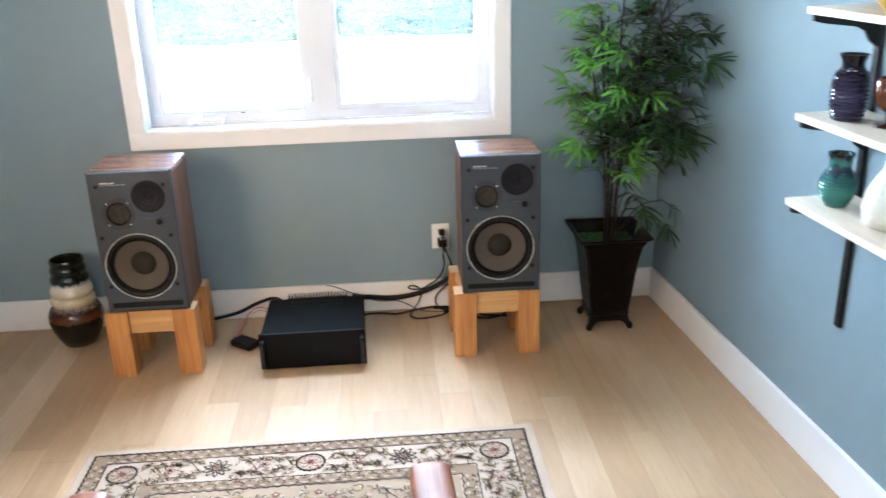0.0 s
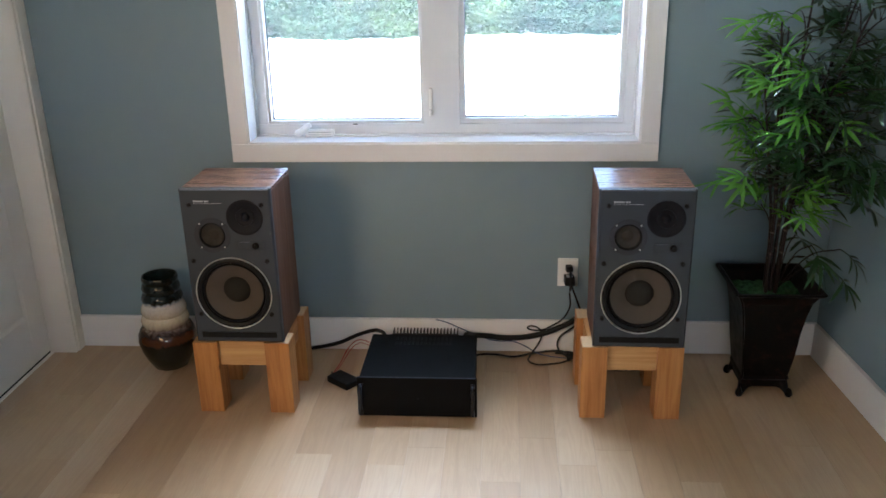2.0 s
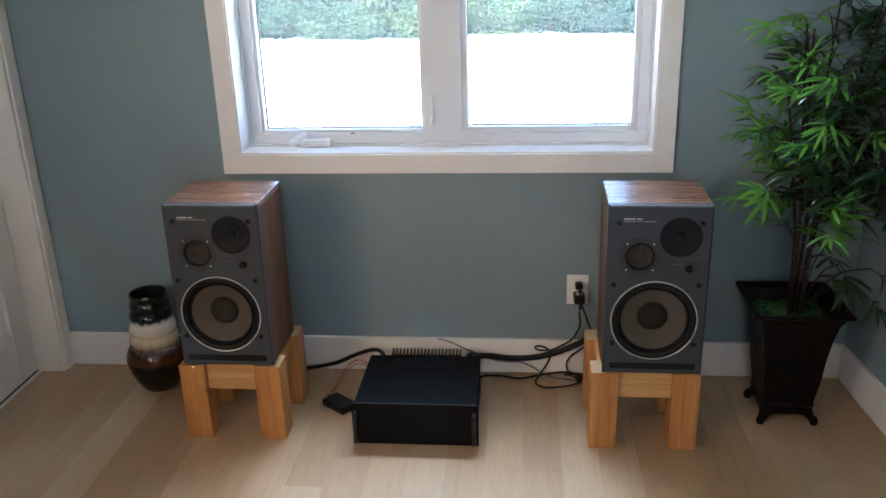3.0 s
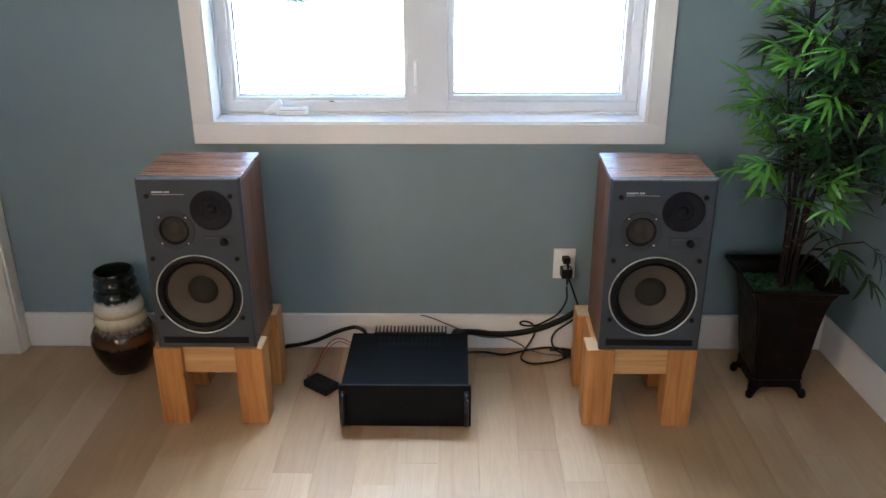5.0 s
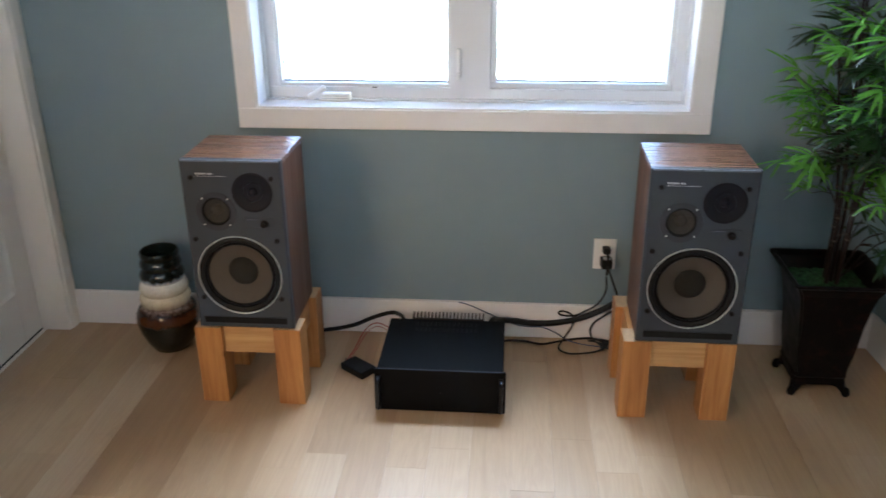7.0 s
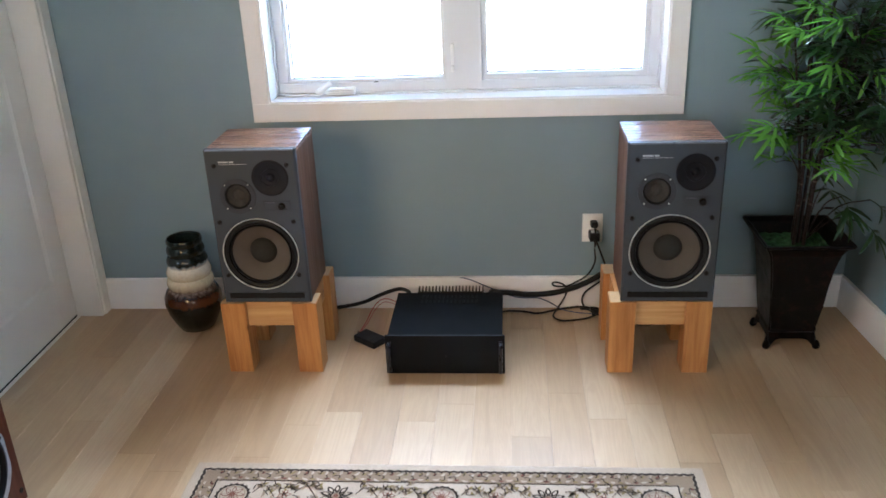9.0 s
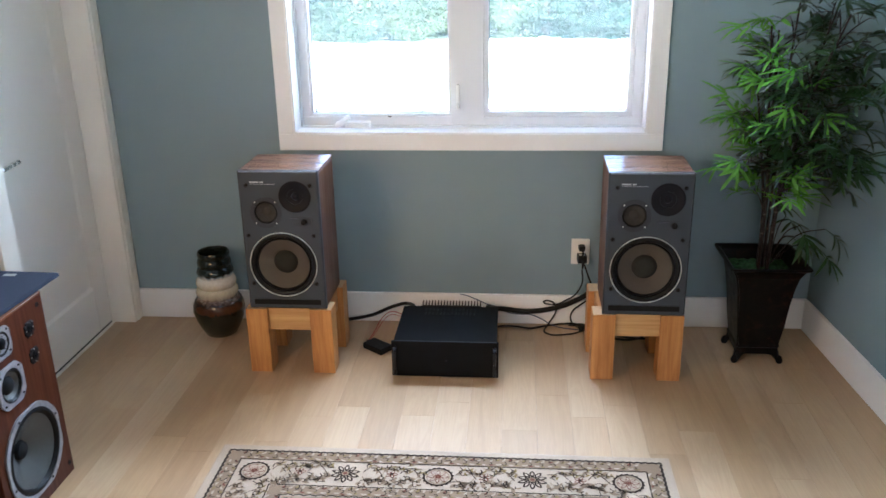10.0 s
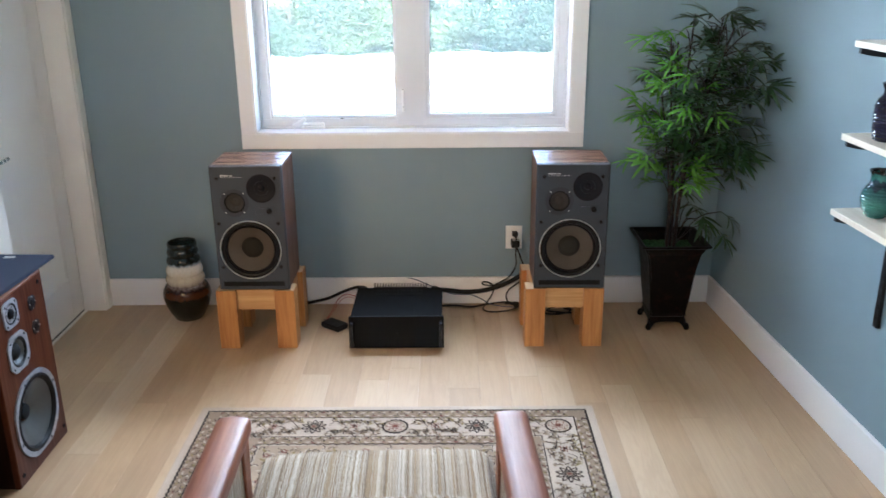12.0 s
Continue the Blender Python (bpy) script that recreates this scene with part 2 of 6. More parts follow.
def floor_material():
    n = Nodes("limed_oak_plank")
    info = n.add("ShaderNodeObjectInfo")
    v = n.coords((15, 1.0, 15), per_object=True)
    cathedral = n.noise(v, 0.42, 4, 0.55, 2.6)
    streak = n.noise(n.coords((60, 1.6, 60), per_object=True), 1.0, 5, 0.7, 0.3)
    pores = n.noise(n.coords((260, 8, 260), per_object=True), 1.0, 3, 0.7)
    tone = n.ramp(info.outputs["Random"], [(0.0, (0.386, 0.233, 0.112)), (0.15, (0.418, 0.257, 0.127)), (0.45, (0.447, 0.280, 0.141)), (0.75, (0.461, 0.297, 0.160)), (1.0, (0.496, 0.332, 0.190))])
    grain = n.ramp(cathedral, [(0.34, (0.84, 0.80, 0.76)), (0.43, (1.02, 1.02, 1.02)), (0.47, (0.88, 0.85, 0.82)), (0.50, (1.02, 1.02, 1.02)), (0.545, (0.88, 0.85, 0.82)), (0.59, (1.03, 1.03, 1.03)), (0.66, (0.90, 0.88, 0.85))])
    col = n.mix(tone, grain, 0.6, "MULTIPLY")
    col = n.mix(col, n.ramp(streak, [(0.32, (0.92, 0.90, 0.87)), (0.6, (1.02, 1.02, 1.01))]), 0.25, "MULTIPLY")
    col = n.mix(col, n.ramp(pores, [(0.28, (0.86, 0.82, 0.78)), (0.42, (1, 1, 1))]), 0.25, "MULTIPLY")
    n.set("Base Color", col)
    n.set("Roughness", n.span(streak, 0.66, 0.58))
    n.set("Specular IOR Level", 0.75)
    n.set("Coat Weight", 0.55)
    n.set("Coat IOR", 1.55)
    n.set("Coat Roughness", n.span(cathedral, 0.28, 0.36))
    n.bump(pores, 0.08, 0.0005)
    return n.mat


OAK = floor_material()


def lawn_material():
    n = Nodes("dry_pale_lawn")
    v = n.coords()
    a, b = n.noise(v, 0.5, 5), n.noise(v, 22, 4)
    n.set("Base Color", n.mix(n.ramp(a, [(0.35, (0.61, 0.62, 0.55)), (0.65, (0.71, 0.72, 0.67))]), n.ramp(b, [(0.3, (0.49, 0.53, 0.41)), (0.55, (0.74, 0.75, 0.70))]), 0.5))
    n.set("Roughness", 0.9)
    n.bump(b, 0.6, 0.03)
    return n.mat


LAWN = lawn_material()
TUFT = leaf_material("grass_tuft", (0.20, 0.26, 0.07), (0.36, 0.42, 0.16), 0.6, 0.3)


def glaze(name, stops, low, high, rough=0.18, drip=0.02, scale=26.0):
    """Pottery glaze in bands up the pot, with runs between the bands."""
    n = Nodes(name)
    tex = n.add("ShaderNodeTexCoord")
    sep = n.add("ShaderNodeSeparateXYZ")
    n.link(tex.outputs["Object"], sep.inputs[0])
    runs = n.noise(n.coords((scale, scale, scale * 0.18)), 2.2, 5, 0.6)
    off = n.span(runs, -drip, drip)
    add = n.add("ShaderNodeMath")
    n.link(sep.outputs["Z"], add.inputs[0])
    n.link(off, add.inputs[1])
    col = n.ramp(n.span(add.outputs[0], 0, 1, low, high), stops)
    speck = n.noise(n.coords(), 90, 4)
    n.set("Base Color", n.mix(col, n.ramp(speck, [(0.3, (0.72, 0.70, 0.68)), (0.6, (1.05, 1.05, 1.05))]), 0.35, "MULTIPLY"))
    n.set("Roughness", n.span(speck, rough - 0.06, rough + 0.12))
    n.bump(runs, 0.15, 0.002)
    return n.mat


FAT_LAVA = glaze("brown_cream_dark_glaze", [(0.0, (0.008, 0.009, 0.006)), (0.325, (0.009, 0.010, 0.007)), (0.345, (0.085, 0.026, 0.008)), (0.40, (0.075, 0.022, 0.007)),
                                         (0.43, (0.020, 0.010, 0.007)), (0.455, (0.10, 0.06, 0.042)), (0.50, (0.40, 0.33, 0.26)), (0.56, (0.56, 0.48, 0.33)), (0.64, (0.58, 0.52, 0.40)), (0.72, (0.62, 0.60, 0.55)),
                                         (0.745, (0.30, 0.35, 0.38)), (0.762, (0.008, 0.016, 0.018)), (1.0, (0.007, 0.013, 0.011))], 0.0, 0.385, 0.12, 0.0075, 40)
GREEN_GLAZE = glaze("green_ribbed_glaze", [(0.0, (0.03, 0.13, 0.10)), (0.3, (0.05, 0.20, 0.15)), (0.5, (0.026, 0.11, 0.10)), (0.62, (0.022, 0.09, 0.09)), (0.66, (0.012, 0.03, 0.045)), (0.78, (0.012, 0.03, 0.045)), (0.82, (0.04, 0.16, 0.13)), (0.93, (0.035, 0.12, 0.10)), (0.96, (0.01, 0.012, 0.015))], 0.0, 0.14, 0.14, 0.012)
PURPLE_GLAZE = glaze("dark_purple_ribbed_glaze", [(0.0, (0.016, 0.013, 0.035)), (0.4, (0.022, 0.017, 0.05)), (0.7, (0.011, 0.008, 0.026)), (1.0, (0.007, 0.005, 0.012))], 0.0, 0.165, 0.12, 0.004)
CREAM_GLAZE = plain("cream_glaze", (0.72, 0.66, 0.56), 0.25, 0, 0.06, 30)
AMBER_GLASS = plain("dark_amber_glaze", (0.10, 0.03, 0.012), 0.1, 0, 0.3, 30)
OCHRE_GLAZE = plain("ochre_glaze", (0.50, 0.30, 0.06), 0.3, 0, 0.2, 30)


def rug_material(name, colour):
    n = Nodes(name)
    v = n.coords()
    f, b = n.noise(v, 420, 3, 0.7), n.noise(v, 7, 3)
    n.set("Base Color", n.mix(n.ramp(f, [(0.3, tuple(c * 0.6 for c in colour)), (0.7, tuple(min(1, c * 1.25) for c in colour))]), n.ramp(b, [(0.3, tuple(c * 0.9 for c in colour)), (0.7, tuple(min(1, c * 1.08) for c in colour))]), 0.5))
    n.set("Roughness", 0.95)
    n.set("Specular IOR Level", 0.15)
    n.bump(f, 0.7, 0.002)
    return n.mat


RUG_CREAM = rug_material("cream_rug_pile", (0.485, 0.370, 0.282))
RUG_TAN = rug_material("tan_rug_pile", (0.37, 0.265, 0.182))
RUG_DARK = rug_material("dark_brown_rug_pile", (0.046, 0.032, 0.025))
RUG_TAUPE = rug_material("taupe_rug_pile", (0.29, 0.200, 0.135))
RUG_WINE = rug_material("muted_wine_rug_pile", (0.19, 0.075, 0.052))
RUG_OLIVE = rug_material("olive_gold_rug_pile", (0.27, 0.19, 0.085))


def stripe_material(name, axis):
    """Velvet woven in cream and gold-brown stripes; axis is the direction across the stripes."""
    n = Nodes(name)
    tex = n.add("ShaderNodeTexCoord")
    sep = n.add("ShaderNodeSeparateXYZ")
    n.link(tex.outputs["Object"], sep.inputs[0])
    one = n.add("ShaderNodeTexNoise", Scale=34.0, Detail=3.0, Roughness=0.75)
    one.noise_dimensions = "1D"
    wobble = n.noise(n.coords((60, 60, 60)), 1.0, 2, 0.6)
    across = n.add("ShaderNodeMath")
    across.operation = "MULTIPLY_ADD"
    across.inputs[1].default_value = 0.009
    n.link(wobble, across.inputs[0])
    n.link(sep.outputs[axis], across.inputs[2])
    n.link(across.outputs[0], one.inputs["W"])
    cut = n.noise(n.coords((160, 420, 160)), 1.0, 3, 0.7)
    cream, pale, tan, gold, brown = (0.485, 0.37, 0.27), (0.615, 0.51, 0.41), (0.38, 0.26, 0.155), (0.29, 0.175, 0.072), (0.14, 0.076, 0.030)
    col = n.ramp(one.outputs["Fac"], [(0.31, tan), (0.39, gold), (0.42, brown), (0.435, cream), (0.48, pale), (0.49, brown), (0.52, gold), (0.532, cream), (0.572, pale), (0.582, tan), (0.63, gold), (0.65, cream)])
    n.set("Base Color", n.mix(col, n.ramp(cut, [(0.34, (0.50, 0.45, 0.38)), (0.6, (1.08, 1.06, 1.02))]), 0.85, "MULTIPLY"))
    n.set("Roughness", 0.9)
    n.set("Sheen Weight", 0.1)
    n.bump(cut, 0.9, 0.003)
    return n.mat


STRIPE = stripe_material("striped_velvet", "X")
STRIPE_SIDE = stripe_material("striped_velvet_side", "Y")

# ---- mesh helpers ----


def link_mesh(name, bm, material, parent=None, label="", smooth=False, at=None):
    bmesh.ops.recalc_face_normals(bm, faces=bm.faces)
    me = bpy.data.meshes.new(name)
    bm.to_mesh(me)
    bm.free()
    if smooth:
        me.shade_smooth()
        me.set_sharp_from_angle(angle=radians(38))
    for m in material if isinstance(material, (list, tuple)) else [material]:
        me.materials.append(m)
    ob = new(name, me)
    if parent is not None:
        ob.parent = parent
    if at is not None:
        ob.matrix_basis = at
    return tagged(ob, label) if label else ob


def part(name, bm, material, parent, label="", smooth=False, at=None):
    return link_mesh(name, bm, material, parent, label, smooth, at)


def thing(name, at, label, category, group="", kind=""):
    ob = new(name)
    ob.empty_display_size = 0.1
    ob.matrix_basis = at
    return tagged(ob, label, category, group, kind)


def add_box(bm, lo, hi, bevel=0.0, segments=2):
    size = [hi[i] - lo[i] for i in range(3)]
    mid = [(hi[i] + lo[i]) / 2 for i in range(3)]
    made = bmesh.ops.create_cube(bm, size=1.0, matrix=Matrix.LocRotScale(mid, None, size))
    if bevel > 0:
        edges = {e for v in made["verts"] for e in v.link_edges}
        bmesh.ops.bevel(bm, geom=list(edges), offset=bevel, segments=segments, affect="EDGES", profile=0.6)
    return bm


def box(lo, hi, bevel=0.0, segments=2):
    return add_box(bmesh.new(), lo, hi, bevel, segments)


def lathe(profile, steps=40, axis="z", at=(0, 0, 0), bm=None, close=False):
    """Turns (radius, height) pairs round an axis; 'y' turns them round -y, height towards the viewer."""
    bm = bm or bmesh.new()
    rings = []
    for r, h in profile:
        ring = []
        for k in range(steps):
            a = 2 * math.pi * k / steps
            c, s = r * math.cos(a), r * math.sin(a)
            p = (c, s, h) if axis == "z" else (c, -h, s)
            ring.append(bm.verts.new((p[0] + at[0], p[1] + at[1], p[2] + at[2])))
        rings.append(ring)
    for lo, hi in zip(rings, rings[1:]):
        for k in range(steps):
            bm.faces.new((lo[k], lo[(k + 1) % steps], hi[(k + 1) % steps], hi[k]))
    for ring, (r, h) in ((rings[0], profile[0]), (rings[-1], profile[-1])):
        if r > 0.0 and close:
            bm.faces.new(ring)
        elif r < 1e-4:
            bmesh.ops.pointmerge(bm, verts=ring, merge_co=ring[0].co)
    return bm


def smooth_line(points, steps=8):
    """A Catmull-Rom line through the points."""
    pts = [Vector(p) for p in points]
    pts = [2 * pts[0] - pts[1], *pts, 2 * pts[-1] - pts[-2]]
    out = []
    for a, b, c, d in zip(pts, pts[1:], pts[2:], pts[3:]):
        for k in range(steps):
            t = k / steps
            out.append(0.5 * (2 * b + (c - a) * t + (2 * a - 5 * b + 4 * c - d) * t * t + (3 * b - a - 3 * c + d) * t ** 3))
    return [*out, pts[-2]]


def tube(points, radius, sides=8, bm=None, taper=None):
    bm = bm or bmesh.new()
    rings = []
    up = Vector((0.13, 0.29, 0.95)).normalized()
    for k, p in enumerate(points):
        ahead = (points[min(k + 1, len(points) - 1)] - points[max(k - 1, 0)]).normalized()
        side = ahead.cross(up)
        side = side.normalized() if side.length > 1e-4 else Vector((1, 0, 0))
        over = side.cross(ahead)
        r = radius if taper is None else radius + (taper - radius) * k / (len(points) - 1)
        rings.append([bm.verts.new(p + r * (math.cos(2 * math.pi * j / sides) * side + math.sin(2 * math.pi * j / sides) * over)) for j in range(sides)])
    for lo, hi in zip(rings, rings[1:]):
        for j in range(sides):
            bm.faces.new((lo[j], lo[(j + 1) % sides], hi[(j + 1) % sides], hi[j]))
    bm.faces.new(rings[0])
    bm.faces.new(rings[-1])
    return bm


def pierced_plate(width, height, holes, chamfer, depth, hole_depth, steps=40):
    """An upright plate that faces -y, from z = 0 up, with round holes (x, z, radius), a chamfered rim and sides."""
    bm = bmesh.new()
    hw = width / 2

    def rect(inset, y):
        return [bm.verts.new(p) for p in ((-hw + inset, y, inset), (hw - inset, y, inset), (hw - inset, y, height - inset), (-hw + inset, y, height - inset))]

    front, rim, back = rect(chamfer, 0), rect(0, chamfer), rect(0, depth)
    edges = [bm.edges.new((front[k], front[(k + 1) % 4])) for k in range(4)]
    for x, z, r in holes:
        ring = [bm.verts.new((x + r * math.cos(2 * math.pi * k / steps), 0, z + r * math.sin(2 * math.pi * k / steps))) for k in range(steps)]
        deep = [bm.verts.new((v.co.x, hole_depth, v.co.z)) for v in ring]
        edges += [bm.edges.new((ring[k], ring[(k + 1) % steps])) for k in range(steps)]
        for k in range(steps):
            bm.faces.new((ring[k], ring[(k + 1) % steps], deep[(k + 1) % steps], deep[k]))
    bmesh.ops.triangle_fill(bm, use_beauty=True, use_dissolve=False, edges=edges)
    for a, b in ((front, rim), (rim, back)):
        for k in range(4):
            bm.faces.new((a[k], a[(k + 1) % 4], b[(k + 1) % 4], b[k]))
    return bm


# ---- the room ----
X0, X1, Y0, Y1, TOP = -1.602, 1.367, -5.2, 0.0, 2.44
T = 0.2
# the east wall stands a few degrees off square
EAST = pose(X1, 0, 0, 0, 0, 3.89)


def wall(name, pieces, label):
    bm = bmesh.new()
    for lo, hi in pieces:
        add_box(bm, lo, hi)
    ob = link_mesh(name, bm, WALL)
    return tagged(ob, label, "wall", kind="structure")


WX0, WX1, WZ0, WZ1 = -0.806, 0.645, 0.853, 1.86
wall("wall_north", [((X0 - T, Y1, -0.1), (WX0, Y1 + T, TOP)), ((WX1, Y1, -0.1), (X1 + T, Y1 + T, TOP)),
                    ((WX0, Y1, -0.1), (WX1, Y1 + T, WZ0)), ((WX0, Y1, WZ1), (WX1, Y1 + T, TOP))], "matt blue-grey painted wall round the window")
wall("wall_east", [((0, Y0 - T - 0.2, -0.1), (T, 0, TOP))], "matt blue-grey painted wall with shelves on it").matrix_basis = EAST
DY0, DY1, DZ = -0.842, -0.062, 2.04
# unseen opening, added to the west wall for its fill lamp
OY0, OY1, OZ0, OZ1 = -3.4, -2.3, 1.15, 2.08
wall("wall_west", [((X0 - T, Y0 - T, -0.1), (X0, OY0, TOP)), ((X0 - T, OY1, -0.1), (X0, DY0, TOP)), ((X0 - T, OY0, -0.1), (X0, OY1, OZ0)), ((X0 - T, OY0, OZ1), (X0, OY1, TOP)),
                    ((X0 - T, DY1, -0.1), (X0, Y1, TOP)), ((X0 - T, DY0, DZ), (X0, DY1, TOP)), ((X0 - T - 0.02, DY0 - 0.02, -0.1), (X0 - 0.16, DY1 + 0.02, DZ + 0.02))], "matt blue-grey painted wall round a white door and an added opening")
# second added opening, out of view, holds the south fill lamp
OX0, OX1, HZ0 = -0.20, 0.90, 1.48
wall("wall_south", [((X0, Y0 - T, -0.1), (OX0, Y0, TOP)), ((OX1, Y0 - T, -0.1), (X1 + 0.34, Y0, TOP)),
                    ((OX0, Y0 - T, -0.1), (OX1, Y0, HZ0)), ((OX0, Y0 - T, OZ1), (OX1, Y0, TOP))], "plain blue-grey painted wall with an added opening")
# unseen slabs added outside so that no sun enters the two openings
roof = box((X0 - 4.5, Y0 - 5, 2.25), (X0 - T, -0.9, 2.37))
add_box(roof, (X0 - T, Y0 - 5, 2.25), (X1 + 1.5, Y0 - T, 2.37))
tagged(link_mesh("porch_roof", roof, CEILING), "plain white roof, added unseen to keep the sun out of the openings", "roof", kind="structure")
tagged(link_mesh("ceiling", box((X0 - T, Y0 - T, TOP), (X1 + 0.7, Y1 + T, TOP + 0.12)), CEILING), "plain white painted ceiling", "ceiling", kind="structure")


def baseboard(name, lo, hi, label="white painted baseboard with an eased top edge"):
    bm = box(lo, hi, 0.004, 2)
    return tagged(link_mesh(name, bm, WHITE), label, "baseboard", kind="structure")


baseboard("baseboard_north", (X0 + 0.017, -0.016, 0.0), (X1 - 0.001, 0.002, 0.137))
baseboard("baseboard_east", (-0.016, Y0, 0.0), (0.002, -0.0185, 0.137)).matrix_basis = EAST
baseboard("baseboard_west", (X0 - 0.002, Y0, 0.0), (X0 + 0.016, DY0 - 0.092, 0.137))


def build_window():
    win = thing("window_1", Matrix(), "white vinyl casement window in white trim", "window", kind="structure")
    # flat casing round the opening, mitre-free butt joints
    for lo, hi in (((-0.872, -0.018, 0.784), (0.712, 0.001, WZ0)), ((-0.872, -0.0175, WZ1), (0.712, 0.001, WZ1 + 0.071)),
                   ((-0.872, -0.0172, WZ0), (WX0, 0.001, WZ1)), ((WX1, -0.0172, WZ0), (0.712, 0.001, WZ1))):
        part("casing", box(lo, hi, 0.003, 2), WHITE, win)
    # jamb liners
    for lo, hi in (((WX0, -0.012, WZ0 - 0.001), (WX1, 0.16, WZ0 + 0.006)), ((WX0, -0.012, WZ1 - 0.006), (WX1, 0.16, WZ1)),
                   ((WX0 - 0.001, -0.0125, WZ0 + 0.006), (WX0 + 0.006, 0.16, WZ1 - 0.006)), ((WX1 - 0.006, -0.0125, WZ0 + 0.006), (WX1 + 0.001, 0.16, WZ1 - 0.006))):
        part("jamb", box(lo, hi, 0.001, 1), WHITE, win)
    lo_x, hi_x, lo_z, hi_z = WX0 + 0.006, WX1 - 0.006, WZ0 + 0.006, WZ1 - 0.006

    def ring(bm, x0, z0, x1, z1, w, y0, y1, bevel):
        add_box(bm, (x0, y0, z0), (x1, y1, z0 + w), bevel, 2)
        add_box(bm, (x0, y0, z1 - w), (x1, y1, z1), bevel, 2)
        add_box(bm, (x0, y0 + 0.0005, z0 + w), (x0 + w, y1, z1 - w), bevel, 2)
        add_box(bm, (x1 - w, y0 + 0.0005, z0 + w), (x1, y1, z1 - w), bevel, 2)
        return bm

    part("window_frame", ring(bmesh.new(), lo_x, lo_z, hi_x, hi_z, 0.007, 0.085, 0.17, 0.002), VINYL, win)
    # the mullion between the two lights
    part("mullion", box((-0.1535, 0.0955, lo_z + 0.009), (-0.0165, 0.1065, hi_z - 0.009), 0.002, 2), VINYL, win)
    part("mullion_core", box((-0.1155, 0.108, lo_z + 0.007), (-0.0525, 0.168, hi_z - 0.007)), VINYL, win)
    for name, x0, x1, w, bead, y in (("opening_sash", lo_x + 0.007, -0.116, 0.038, 0.011, 0.098), ("fixed_sash", -0.052, hi_x - 0.007, 0.036, 0.019, 0.1005)):
        z0, z1 = lo_z + 0.007, hi_z - 0.007
        sash = part(name, ring(bmesh.new(), x0, z0, x1, z1, w, y, 0.165, 0.003), VINYL, win)
        part("glazing_bead", ring(bmesh.new(), x0 + w, z0 + w, x1 - w, z1 - w, bead, y + 0.011, 0.16, 0.003), VINYL, sash)
        w += bead
        part("gasket", ring(bmesh.new(), x0 + w, z0 + w, x1 - w, z1 - w, 0.003, 0.141, 0.152, 0.0), GASKET, sash)
        pane = part("pane", box((x0 + w + 0.001, 0.144, z0 + w + 0.001), (x1 - w - 0.001, 0.149, z1 - w - 0.001)), GLASS, sash, "clear glass pane")
        pane.visible_shadow = False
    # folding crank of the opening light
    crank = part("crank_housing", box((-0.608, 0.068, 0.862), (-0.498, 0.10, 0.887), 0.005, 3), CRANK, win, "white folding crank")
    # grey strips drawn on the housing for the shade in its grooves
    for z in (0.869, 0.8775):
        part("crank_groove", box((-0.596, 0.0676, z), (-0.506, 0.0692, z + 0.0014)), FRAME_PALE, crank)
    bm = tube(smooth_line([(-0.634, 0.060, 0.877), (-0.618, 0.055, 0.886), (-0.603, 0.055, 0.898), (-0.583, 0.058, 0.911)], 5), 0.0135, 10, None, 0.0105)
    part("crank_handle", bm, CRANK, crank, smooth=True)
    part("crank_knob", lathe([(0.0, -0.002), (0.010, -0.001), (0.0125, 0.006), (0.010, 0.014), (0.0, 0.016)], 16, "y", (-0.634, 0.066, 0.877)), CRANK, crank, smooth=True)
    latch = part("sash_lock", box((-0.131, 0.078, 0.940), (-0.118, 0.0965, 1.04), 0.003, 2), CRANK, win, "slim white sash lock")
    part("lock_lever", box((-0.130, 0.060, 0.940), (-0.119, 0.080, 0.962), 0.003, 2), CRANK, latch)
    part("maker_mark", box((-0.425, 0.0965, 0.902), (-0.408, 0.0982, 0.9055)), plain("dark_print", (0.1, 0.1, 0.1), 0.6), win)


build_window()


